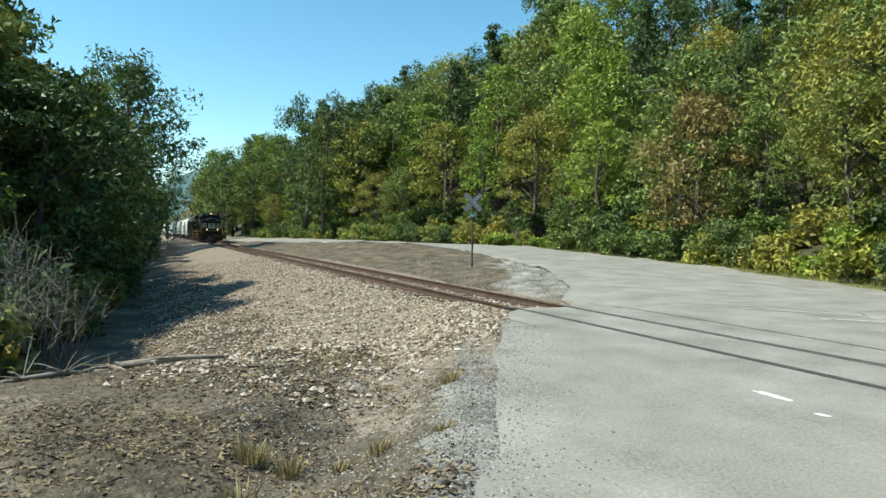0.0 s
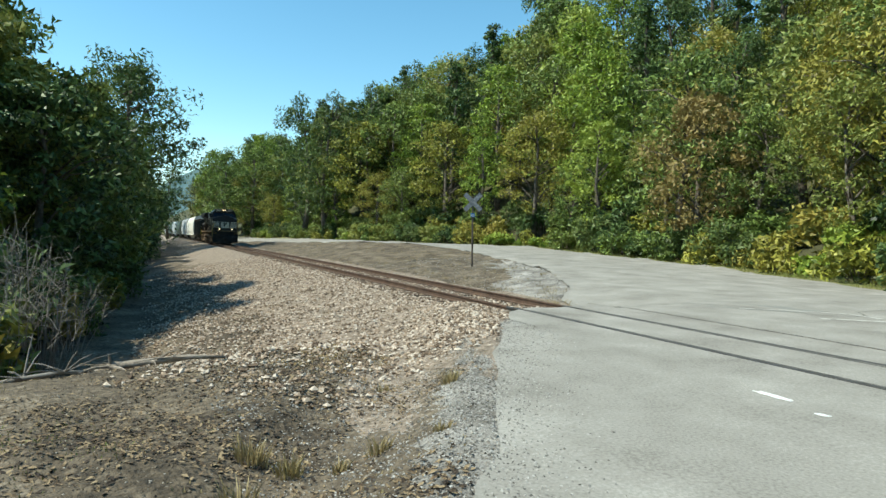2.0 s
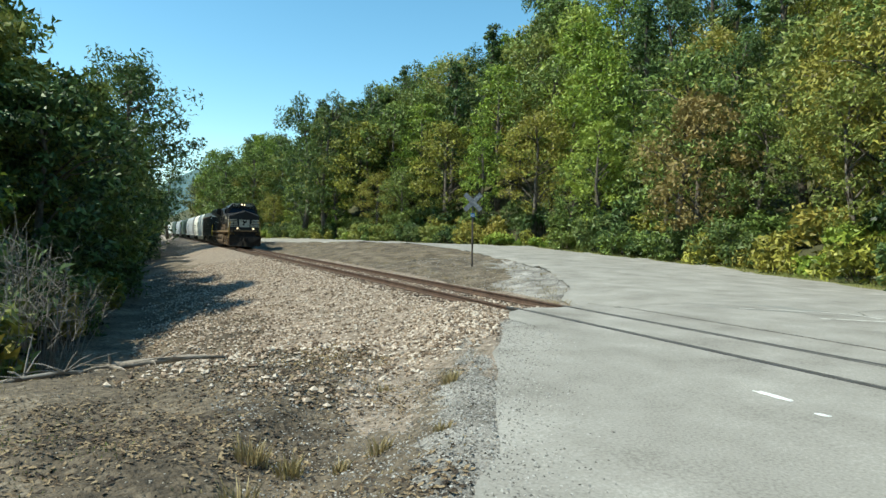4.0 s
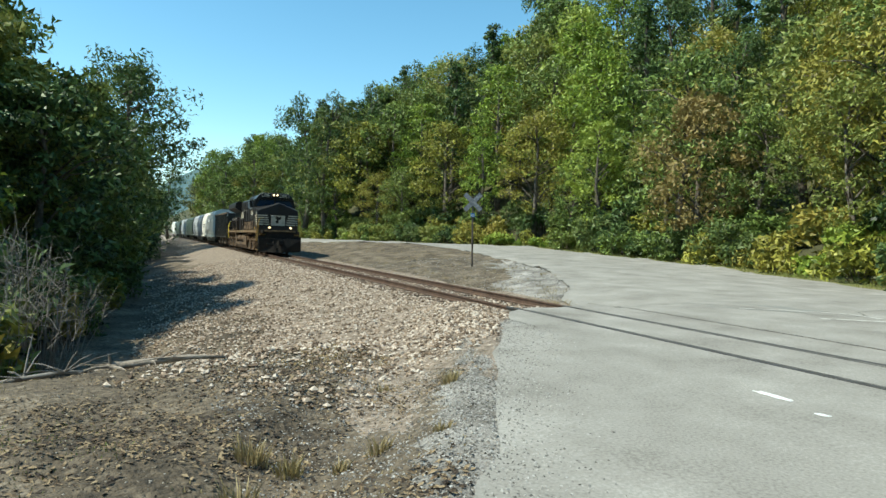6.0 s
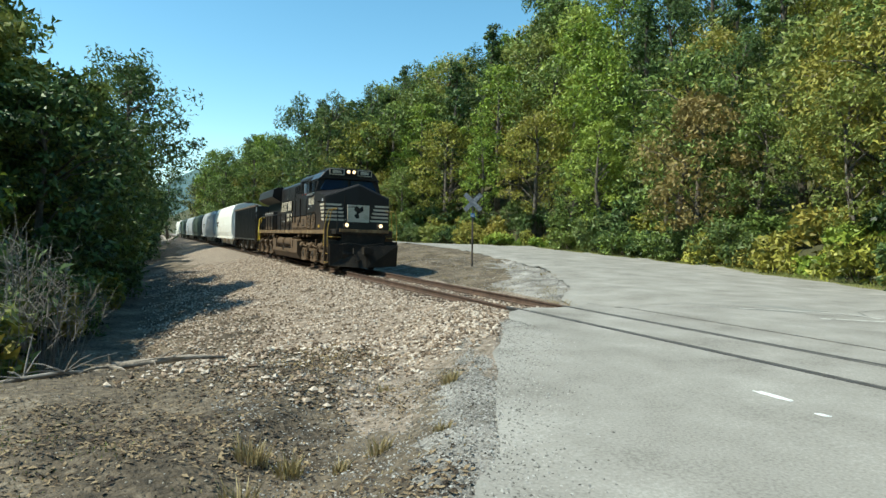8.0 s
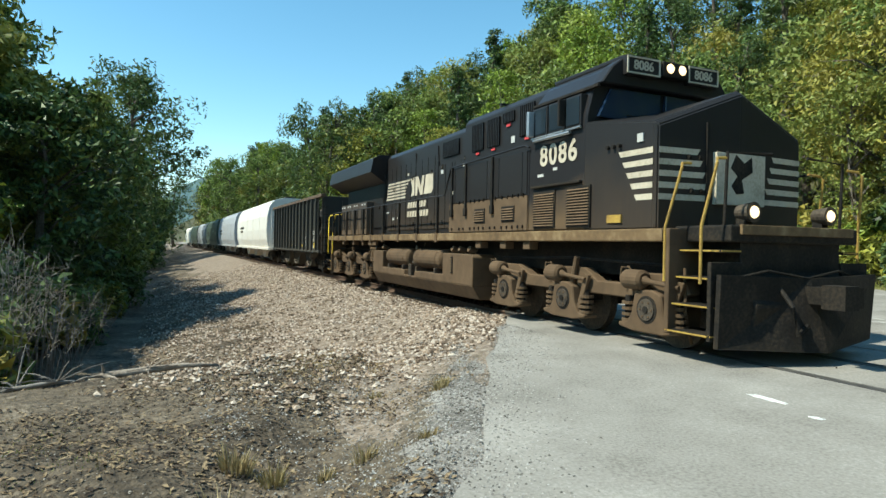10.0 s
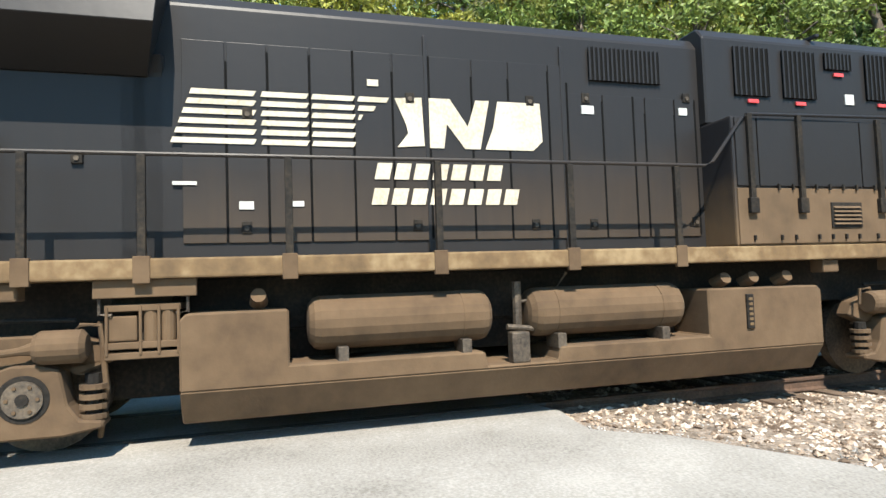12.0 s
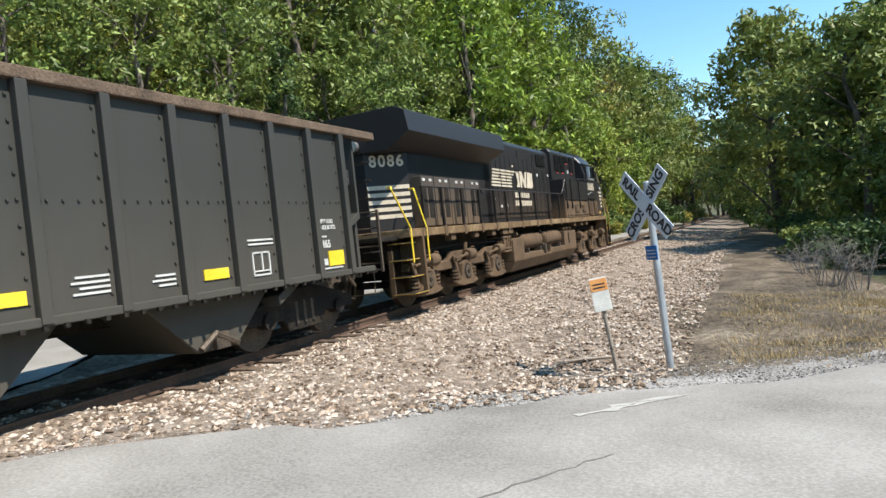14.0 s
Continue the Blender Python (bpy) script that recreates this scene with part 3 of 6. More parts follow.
LOW = [
    bush_model("shrub", 21, 2.6, 1.9, M["leaf_green"], label="leafy green shrub at the wood's edge"),
    bush_model("shrub", 22, 3.4, 2.1, M["leaf_dark"], label="dense dark green undergrowth shrub"),
    bush_model("shrub", 23, 2.2, 1.8, M["leaf_yellow"], label="shrub with yellowing leaves"),
    bush_model("shrub", 24, 1.4, 1.4, M["leaf_bright"], label="low bright green weedy shrub"),
]
NEAR = [
    tree_model("tree", 31, 9.5, 3.0, M["leaf_green"], per=90, clumps=110, size=0.15, bare=0.1, label="young green broadleaf tree beside the ditch"),
    tree_model("tree", 32, 8.0, 2.6, M["leaf_dark"], per=90, clumps=100, size=0.145, bare=0.08, label="dark green tree at the ditch bank"),
    tree_model("tree", 33, 6.0, 2.2, M["leaf_bright"], per=80, clumps=75, size=0.14, bare=0.06, label="small tree with bright sunlit leaves"),
]
used = set()


def plant(model, x, y, scale=1.0, turn=0.0, sink=0.1):
    """Sets the model itself first, then copies of it."""
    z = float(height(x, y)) - sink
    m = pose(x, y, z, 0, 0, turn)
    if model.name in used:
        ob = copy_thing(model, m)
    else:
        used.add(model.name)
        ob = model
        ob.matrix_basis = m
    ob.scale = (scale, scale, scale)
    return ob


rw = random.Random(7)
FAR_WEIGHT = [6, 2, 4, 4, 1, 1, 3]
# wooded slope beyond the road
for row in range(7):
    y = -120.0 + row * 1.7
    while y < 150:
        e = along(EDGE_FAR, y) + float(track_x(y))
        x = e + 2.2 + row * 5.2 + rw.uniform(-1.2, 1.8)
        k = rw.choices(range(7), FAR_WEIGHT)[0]
        size = rw.uniform(0.78, 1.08) + 0.05 * row + (0.5 if y < -35 else 0.1 if 55 < y < 100 else 0)
        if row == 0 and rw.random() < 0.5:
            size *= 0.7
        plant(FAR[k], x, y + rw.uniform(-1, 1), size, rw.uniform(0, 360))
        y += rw.uniform(4.2, 6.4) + row * 0.9 + (3 if abs(y - 10) > 80 else 0)
y = -110.0
while y < 130:
    x = along(EDGE_FAR, y) + float(track_x(y)) + rw.uniform(-0.3, 1.2)
    plant(LOW[rw.choices(range(4), [4, 4, 2, 2])[0]], x, y, rw.uniform(0.7, 1.2), rw.uniform(0, 360))
    y += rw.uniform(1.5, 2.4)
y = -100.0
while y < 120:
    x = along(EDGE_FAR, y) + float(track_x(y)) + rw.uniform(2.6, 4.4)
    plant(LOW[rw.choices(range(4), [4, 4, 3, 1])[0]], x, y, rw.uniform(1.1, 1.6), rw.uniform(0, 360))
    y += rw.uniform(2.6, 3.8)
# thickets that close the view along the line
for i in range(16):
    y = 58 + i * 6.5
    plant(LOW[rw.choices(range(4), [4, 5, 0, 1])[0]], -10.6 + float(track_x(y)) + rw.uniform(-1.2, 0.4), y, rw.uniform(1.0, 1.4), rw.uniform(0, 360))
for x, y, k, s in [(-11.8, 100, 1, 1.3), (-11.6, 116, 0, 1.4), (-11.8, 130, 1, 1.5), (-12.0, 146, 0, 1.6), (-12.6, 160, 1, 1.7)]:
    plant(NEAR[k], x, y, s, rw.uniform(0, 360))
for i in range(12):
    y = -100 - i * 5.5
    plant(LOW[rw.choices(range(4), [4, 5, 1, 1])[0]], rw.choice((-5.5, 5.0)) + float(track_x(y)) + rw.uniform(-0.6, 0.6), y, rw.uniform(1.1, 1.7), rw.uniform(0, 360))
for x, y, k, s in [(-4.5, -150, 1, 1.1), (0.5, -168, 0, 1.1), (4.5, -155, 6, 1.3), (-9, -140, 1, 1.2), (-2, -175, 1, 1.2), (-13, -120, 0, 1.1), (3.5, -178, 0, 1.3), (-6, -180, 6, 1.5)]:
    plant(FAR[k], x, y, s, rw.uniform(0, 360))
# tall trees where the road leaves along the line
for x, y, k, s in [(13.5, -66, 1, 1.65), (10.8, -88, 0, 1.9), (12.5, -79, 1, 1.7), (6.8, -108, 1, 1.7), (7.6, -118, 0, 1.95), (4.8, -140, 1, 1.85), (9.6, -99, 6, 2.2), (-17.0, -40, 6, 1.15)]:
    plant(FAR[k], x, y, s, rw.uniform(0, 360))
# bright trees that stand out at the wood's edge
for x, y, k, s in [(29.5, 47, 3, 1.15), (27.5, 22, 2, 0.95), (25.0, 19, 2, 0.85), (30.5, 52, 3, 1.0), (24.0, 30, 4, 0.9), (40, 70, 0, 1.55), (45, 78, 1, 1.5), (38, 62, 3, 1.35), (50, 82, 6, 1.7)]:
    plant(FAR[k], x, y, s, rw.uniform(0, 360))
# tall group where the road bends to the line
for x, y, k, s in [(13.5, 88, 1, 1.25), (16.0, 90, 0, 1.3), (18.5, 86, 1, 1.2), (11.8, 96, 1, 1.3), (14.5, 97, 5, 1.25), (20.5, 80, 6, 1.4), (22, 85, 0, 1.3)]:
    plant(FAR[k], x, y, s, rw.uniform(0, 360))
# woods where the line goes out of sight, at both ends
for i in range(34):
    y = rw.uniform(125, 200)
    x = rw.uniform(4.0, 26) + float(track_x(y))
    plant(FAR[rw.choices(range(7), FAR_WEIGHT)[0]], x, y, rw.uniform(1.05, 1.4), rw.uniform(0, 360))
for i in range(24):
    y = rw.uniform(-200, -125)
    x = rw.uniform(-26, 12) + float(track_x(y))
    if abs(x - float(track_x(y))) > 3.5 or y < -165:
        plant(FAR[rw.choices(range(7), FAR_WEIGHT)[0]], x, y, rw.uniform(1.2, 1.6), rw.uniform(0, 360))
# camera side, beyond the ditch
for x, y, k, s in [(-12.4, 86, 7, 1.55), (-17.0, 94, 0, 1.5), (-13.5, 108, 1, 1.25), (-15, 120, 0, 1.2), (-14, 136, 5, 1.1), (-15, 150, 1, 1.1), (-14, 168, 0, 1.1), (-14, 105, 5, 1.2), (-7, 185, 1, 1.2)]:
    plant(FAR[k], x, y, s, rw.uniform(0, 360))
for x, y, k, s in [(-14.3, 27, 0, 1.15), (-15.2, 31, 0, 1.4), (-13.2, 34, 1, 1.0), (-17.5, 36, 0, 1.3), (-14.2, 42, 0, 1.0), (-13.4, 49, 1, 0.95), (-14.8, 21.5, 1, 1.1), (-16.5, 25, 0, 1.25), (-12.4, 56, 2, 0.95), (-14.0, 62, 0, 1.1), (-12.4, 39, 2, 0.95), (-12.9, 70, 1, 1.1), (-13.4, 79, 0, 1.2), (-19, 48, 0, 1.4), (-20, 63, 1, 1.5), (-13.2, 18, 2, 0.9), (-11.8, 24, 1, 1.0), (-11.5, 31, 0, 1.05), (-11.6, 38, 1, 1.05), (-11.5, 46, 1, 0.85), (-11.8, 53, 1, 0.85)]:
    plant(NEAR[k], x, y, s, rw.uniform(0, 360))
for i in range(64):
    y = 11.2 + 74 * (i / 64) ** 1.4 + rw.uniform(-0.6, 0.6)
    x = -10.9 + rw.uniform(-1.6, 0.35) - (0.6 if y < 18 else 0)
    plant(LOW[rw.choices(range(4), [4, 4, 1, 2])[0]], x, y, rw.uniform(0.6, 0.95), rw.uniform(0, 360))
# camera side, past the crossing
for x, y, k, s in [(-9.9, -50, 0, 1.7), (-12, -60, 0, 1.7), (-9.6, -70, 0, 1.3), (-9.0, -84, 1, 1.6), (-13.0, -37, 0, 1.22), (-15.4, -42, 0, 1.45), (-14.2, -30, 0, 0.75), (-16.0, -27, 1, 0.9), (-14.8, -22.5, 2, 0.8), (-18.4, -32, 0, 1.1), (-17.6, -23.5, 0, 0.95), (-20, -27, 1, 1.1), (-9.0, -98, 0, 1.7), (-10, -112, 1, 1.7), (-7.5, -122, 0, 1.7), (-15, -48, 1, 1.4)]:
    plant(NEAR[k], x, y, s, rw.uniform(0, 360))
for i in range(26):
    y = -19.5 - 60 * (i / 26) ** 1.3
    plant(LOW[rw.choices(range(4), [4, 4, 1, 2])[0]], -10.6 + rw.uniform(-1.2, 0.5) - max(0, 2.0 - 0.25 * (-19.5 - y)), y, rw.uniform(0.5, 0.85), rw.uniform(0, 360))
# unseen woods added far off behind the camera, to close the surroundings
for i in range(22):
    a = radians(rw.uniform(200, 330))
    r_ = rw.uniform(45, 70)
    plant(FAR[rw.choices(range(7), FAR_WEIGHT)[0]], -14 + r_ * math.sin(a) * 0.9 - 6, r_ * math.cos(a) * 0.7 - 4, rw.uniform(0.8, 1.0), rw.uniform(0, 360))


def ridge(name, y0, x0, x1, tall, seed):
    """A far wooded mountain ridge, the haze of distance painted into its colour."""
    r = np.random.RandomState(seed)
    xs = np.linspace(x0, x1, 60)
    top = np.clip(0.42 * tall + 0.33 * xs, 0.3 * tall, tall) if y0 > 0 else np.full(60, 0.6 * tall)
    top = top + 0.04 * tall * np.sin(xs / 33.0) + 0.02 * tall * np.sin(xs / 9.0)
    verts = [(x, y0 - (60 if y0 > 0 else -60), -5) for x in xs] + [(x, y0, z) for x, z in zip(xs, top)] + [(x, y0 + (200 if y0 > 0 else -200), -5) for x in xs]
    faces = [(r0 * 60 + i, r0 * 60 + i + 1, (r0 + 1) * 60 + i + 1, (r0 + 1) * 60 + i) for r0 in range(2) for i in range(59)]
    return tagged(mesh_object(name, verts, faces, M["hazy_woods"], True), "distant wooded mountain ridge with haze painted into its blue-green colour", "mountain", kind="structure")


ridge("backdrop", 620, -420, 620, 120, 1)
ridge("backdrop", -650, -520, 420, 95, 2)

# ---- building helpers ----
M["black_paint"] = dusty("black_locomotive_paint", (0.016, 0.017, 0.019), DUST, 1.3, 3.0, 0.36, 0.42)
M["locker_paint"] = dusty("dusty_locker_paint", (0.05, 0.05, 0.05), DUST, 1.6, 3.4, 0.55, 0.8)
M["black_clean"] = dusty("black_upper_paint", (0.016, 0.017, 0.019), DUST, 0.6, 1.4, 0.36, 0.7)
M["cabinet_paint"] = dusty("dusty_cabinet_paint", (0.016, 0.017, 0.02), DUST, 1.95, 2.5, 0.3, 0.95)
M["panel_dust"] = surface("dust_caked_panel", [(0.08, 0.05, 0.026), (0.112, 0.07, 0.037), (0.138, 0.088, 0.048)], 0.9, 0.85, 0.06, 20, fine=4)
M["dust_steel"] = surface("dust_coated_steel", [(0.07, 0.043, 0.023), (0.1, 0.062, 0.033), (0.125, 0.079, 0.043)], 1.1, 0.93, 0.12, 24, fine=5)
M["sill_dust"] = surface("dusty_sill", [(0.1, 0.062, 0.03), (0.16, 0.1, 0.047), (0.27, 0.19, 0.1)], 1.6, 0.85, 0.1, 30, fine=7)
M["dark_steel"] = surface("grimy_dark_steel", [(0.009, 0.008, 0.007), (0.018, 0.015, 0.012), (0.04, 0.03, 0.02)], 2.2, 0.75, 0.3, 25, spec=0.2)
M["void"] = surface("grille_void", [(0.004, 0.004, 0.004), (0.008, 0.008, 0.008)], 5, 0.9, 0, spec=0.1)
M["wheel_steel"] = surface("wheel_steel", [(0.035, 0.028, 0.022), (0.09, 0.07, 0.052), (0.15, 0.115, 0.08)], 3, 0.6, 0.2, 25, metal=0.4)
M["cream"] = surface("cream_marking", [(0.38, 0.32, 0.23), (0.52, 0.45, 0.34), (0.6, 0.53, 0.41)], 2.5, 0.6, 0.05)
M["white_mark"] = surface("white_stencil", [(0.42, 0.41, 0.38), (0.6, 0.59, 0.55)], 5, 0.6, 0.05)
M["yellow"] = surface("yellow_safety_paint", [(0.6, 0.4, 0.02), (0.78, 0.55, 0.03), (0.82, 0.6, 0.06)], 4, 0.55, 0.1)
M["yellow_dusty"] = surface("dusty_yellow_paint", [(0.2, 0.125, 0.035), (0.34, 0.21, 0.045), (0.5, 0.33, 0.06)], 4, 0.7, 0.1)
M["red_mark"] = surface("red_sticker", [(0.55, 0.05, 0.05), (0.65, 0.08, 0.08)], 5, 0.5, 0)
M["alu"] = surface("aluminium_frame", [(0.4, 0.4, 0.4), (0.55, 0.55, 0.55)], 4, 0.4, 0.05, metal=0.8)
M["glass"] = glass("dark_cab_glass")
M["glass_blue"] = glass("windscreen_glass", (0.015, 0.03, 0.06))
M["lamp"] = glow("lit_lamp_lens", (1.0, 0.72, 0.42), 1.5)
M["car_black"] = dusty("black_hopper_paint", (0.04, 0.041, 0.037), (0.12, 0.1, 0.075), 0.4, 2.6, 0.55, 0.4)
M["car_grey"] = dusty("grey_hopper_paint", (0.36, 0.38, 0.4), (0.2, 0.17, 0.14), 0.4, 2.2, 0.55, 0.6)
M["car_cream"] = dusty("cream_hopper_paint", (0.72, 0.7, 0.64), (0.3, 0.24, 0.18), 0.4, 2.0, 0.55, 0.5)
M["car_green"] = dusty("dark_green_hopper_paint", (0.05, 0.075, 0.06), (0.13, 0.11, 0.09), 0.4, 2.2, 0.55, 0.5)
M["coal"] = surface("dark_load", [(0.012, 0.012, 0.012), (0.04, 0.04, 0.04)], 3, 0.9, 1.0, 9, bump_depth=0.1)


def part(name, data, material, parent, label=""):
    """One mesh object of verts and faces, or of a bmesh, under a thing or a part."""
    if isinstance(data, tuple):
        me = bpy.data.meshes.new(name)
        me.from_pydata([tuple(v) for v in data[0]], [], data[1])
    else:
        me = bpy.data.meshes.new(name)
        data.to_mesh(me)
        data.free()
    me.materials.append(material)
    me.update()
    ob = new(name, me)
    ob.parent = parent
    if label:
        ob["label"] = label
    return ob


def box(x0, x1, y0, y1, z0, z1, b=0.015):
    """A box with rounded edges."""
    bm = bmesh.new()
    v, f = box_data(min(x0, x1), max(x0, x1), min(y0, y1), max(y0, y1), z0, z1)
    vs = [bm.verts.new(p) for p in v]
    for q in f:
        bm.faces.new([vs[i] for i in q])
    bmesh.ops.recalc_face_normals(bm, faces=bm.faces)
    if b:
        bmesh.ops.bevel(bm, geom=bm.edges[:], offset=b, segments=2, profile=0.6, affect="EDGES")
    return bm


def solid(outline, a, c, axis="x", b=0.012):
    """A flat outline made solid: outline in (y, z) along x, or in (x, z) along y."""
    bm = bmesh.new()
    if axis == "x":
        lo = [bm.verts.new((a, p, q)) for p, q in outline]
        hi = [bm.verts.new((c, p, q)) for p, q in outline]
    else:
        lo = [bm.verts.new((p, a, q)) for p, q in outline]
        hi = [bm.verts.new((p, c, q)) for p, q in outline]
    n = len(outline)
    bm.faces.new(lo)
    bm.faces.new(hi[::-1])
    for i in range(n):
        bm.faces.new((lo[i], lo[(i + 1) % n], hi[(i + 1) % n], hi[i]))
    bmesh.ops.recalc_face_normals(bm, faces=bm.faces)
    if b:
        bmesh.ops.bevel(bm, geom=bm.edges[:], offset=b, segments=1, affect="EDGES")
    return bm


def rod(points, r, sides=8):
    return tube([tuple(p) for p in points], [r] * len(points), sides)


def drum(x, y0, y1, z, r, sides=20):
    """A tank lying along y with domed ends."""
    e = r * 0.45
    ys = [y0, y0 + e * 0.12, y0 + e * 0.5, y0 + e, y1 - e, y1 - e * 0.5, y1 - e * 0.12, y1]
    rs = [r * 0.45, r * 0.72, r * 0.93, r, r, r * 0.93, r * 0.72, r * 0.45]
    v, f = tube([(x, y, z) for y in ys], rs, sides)
    return v, f


def disc(x0, x1, y, z, r, sides=24):
    """A short cylinder along x."""
    return tube([(x0, y, z), (x1, y, z)], [r, r], sides)


def lettering(name, text, size, material, parent, m, slant=0.0, label="", width=0.0):
    """Built-in font, as a thin raised mesh under its thing."""
    cu = bpy.data.curves.new(name, "FONT")
    cu.body, cu.size, cu.extrude, cu.shear = text, size, 0.003, slant
    cu.align_x, cu.align_y = "CENTER", "CENTER"
    cu.offset = size * 0.025
    tmp = bpy.data.objects.new(name, cu)
    scene.collection.objects.link(tmp)
    dg = bpy.context.evaluated_depsgraph_get()
    me = bpy.data.meshes.new_from_object(tmp.evaluated_get(dg))
    bpy.data.objects.remove(tmp)
    bpy.data.curves.remove(cu)
    if width:
        wide = max(v.co.x for v in me.vertices) - min(v.co.x for v in me.vertices)
        for v in me.vertices:
            v.co.x *= width / wide
    me.materials.clear()
    me.materials.append(material)
    ob = new(name, me)
    ob.parent = parent
    ob.matrix_basis = m
    if label:
        ob["label"] = label
    return ob


SIDE = pose(0, 0, 0, 90, 0, -90)          # lettering that faces -x and reads along -y


def side_text(x, y, z):
    return Matrix.Translation((x, y, z)) @ SIDE


# ---- locomotive ----
TRAIN = []


def truck(parent, yc, sign_side, axles, wheel_r, style):
    """A wheel truck: side frames, wheels, journal boxes, springs."""
    y = [yc + a for a in axles]
    lo, hi = y[0] - 0.45, y[-1] + 0.45
    for sx in (-1, 1):
        if style == "engine":
            beam = [(lo - 0.2, 0.84), (lo - 0.1, 1.02), (y[0] - 0.3, 1.1), (y[0] + 0.3, 1.1), (y[0] + 0.75, 0.92), (yc - 0.75, 0.92), (yc - 0.4, 1.12), (yc + 0.4, 1.12), (yc + 0.75, 0.92), (y[-1] - 0.75, 0.92), (y[-1] - 0.3, 1.1), (y[-1] + 0.3, 1.1), (hi + 0.1, 1.02), (hi + 0.2, 0.84), (hi - 0.05, 0.74)]
            for a in reversed(y):
                beam += [(a + 0.46, 0.7), (a + 0.3, 0.78), (a - 0.3, 0.78), (a - 0.46, 0.7)]
            beam += [(lo + 0.05, 0.74)]
            frame_ = part("side_frame", solid(beam, sx * 1.1, sx * 1.3, "x", 0.02), M["dust_steel"], parent, "dust-coated cast steel side frame")
        else:
            out = [(lo, 0.62), (lo + 0.3, 0.72), (yc - 0.35, 0.9), (yc + 0.35, 0.9), (hi - 0.3, 0.72), (hi, 0.62), (hi, 0.42), (y[-1] - 0.35, 0.42), (yc + 0.42, 0.22), (yc - 0.42, 0.22), (y[0] + 0.35, 0.42), (lo, 0.42)]
            frame_ = part("side_frame", solid(out, sx * 0.98, sx * 1.14), M["dark_steel"], parent)
        for a in y:
            w = part("wheel", disc(sx * 0.69, sx * 0.83, a, wheel_r, wheel_r), M["wheel_steel"], parent)
            if style == "engine" and sx < 0:
                j = part("journal_box", solid([(a - 0.6, 0.29), (a - 0.6, 0.35), (a - 0.42, 0.37), (a - 0.33, 0.5), (a - 0.27, 0.8), (a - 0.1, 0.86), (a + 0.1, 0.86), (a + 0.27, 0.8), (a + 0.33, 0.5), (a + 0.42, 0.37), (a + 0.6, 0.35), (a + 0.6, 0.29), (a + 0.3, 0.24), (a - 0.3, 0.24)], -1.45, -1.16, "x", 0.018), M["dust_steel"], parent, "flared cast axle box")
                part("recess", disc(-1.456, -1.44, a, 0.58, 0.2, 26), M["dark_steel"], j)
                part("cover", disc(-1.475, -1.445, a, 0.58, 0.155, 26), M["wheel_steel"], j, "round bolted axle cover")
                part("hub_cap", disc(-1.49, -1.47, a, 0.58, 0.05, 14), M["dark_steel"], j)
                for k in range(6):
                    part("bolt", disc(-1.486, -1.473, a + 0.115 * math.cos(k * 1.047), 0.58 + 0.115 * math.sin(k * 1.047), 0.016, 8), M["dust_steel"], j)
                for dy in (-0.5, 0.5):
                    coil = [tube([(-1.32, a + dy, 0.36 + k * 0.085), (-1.32, a + dy, 0.405 + k * 0.085)], [0.115, 0.115], 14) for k in range(4)]
                    part("spring", join(coil), M["dust_steel"], parent)
                    part("spring_core", tube([(-1.32, a + dy, 0.34), (-1.32, a + dy, 0.75)], [0.07, 0.07], 10), M["dark_steel"], parent)
            elif sx < 0:
                part("bearing_cap", disc(-1.2, -1.0, a, wheel_r, 0.13, 16), M["dark_steel"], parent)
        if style == "engine" and sx < 0:
            toward = 1 if yc < 10 else -1
            for a in (y[0] - 0.28, y[1] - 0.28, y[-1] - 0.28) if toward < 0 else (y[0] + 0.28, y[1] + 0.28, y[-1] + 0.28):
                cyl = part("brake_cylinder", tube([(-1.42, a - 0.2, 1.0), (-1.42, a - 0.16, 1.0), (-1.42, a + 0.16, 1.0), (-1.42, a + 0.2, 1.0)], [0.1, 0.145, 0.145, 0.12], 18), M["dust_steel"], parent, "dusty brake cylinder")
                part("push_rod", tube([(-1.42, a - toward * 0.18, 1.0), (-1.42, a - toward * 0.32, 0.98), (-1.42, a - toward * 0.85, 0.93)], [0.07, 0.035, 0.03], 10), M["dust_steel"], cyl)
                part("air_pipe", rod([(-1.42, a + toward * 0.1, 1.13), (-1.42, a + toward * 0.14, 1.18), (-1.42, a + toward * 0.3, 1.17), (-1.42, a + toward * 0.32, 0.98)], 0.02, 6), M["dust_steel"], cyl)
                part("brake_lever", solid([(a - toward * 0.8, 1.02), (a - toward * 0.92, 1.0), (a - toward * 0.7, 0.42), (a - toward * 0.6, 0.44)], -1.4, -1.34, "x", 0.01), M["dust_steel"], parent)
            part("damper", rod([(-1.34, yc - 0.25, 1.3), (-1.34, yc - 0.1, 0.72)], 0.055), M["dust_steel"], parent)
            part("sand_pipe", rod([(-1.3, lo - 0.1, 1.2), (-1.32, lo - 0.15, 0.6), (-1.1, lo - 0.05, 0.15)], 0.025), M["dust_steel"], parent)
            part("pipe", rod([(-1.28, lo + 0.1, 1.22), (-1.3, yc, 1.28), (-1.28, hi - 0.1, 1.22)], 0.02), M["dark_steel"], parent)
        elif sx < 0:
            part("bolster_spring", join([tube([(-1.08, yc + d, 0.32), (-1.08, yc + d, 0.68)], [0.07, 0.07], 10) for d in (-0.2, 0.0, 0.2)]), M["wheel_steel"], parent)
    for a in y:
        part("axle", tube([(-1.1, a, wheel_r), (1.1, a, wheel_r)], [0.085, 0.085], 10), M["dark_steel"], parent)
    part("bolster", box(-1.0, 1.0, yc - 0.3, yc + 0.3, 0.55, 0.95, 0.02), M["dark_steel"], parent)


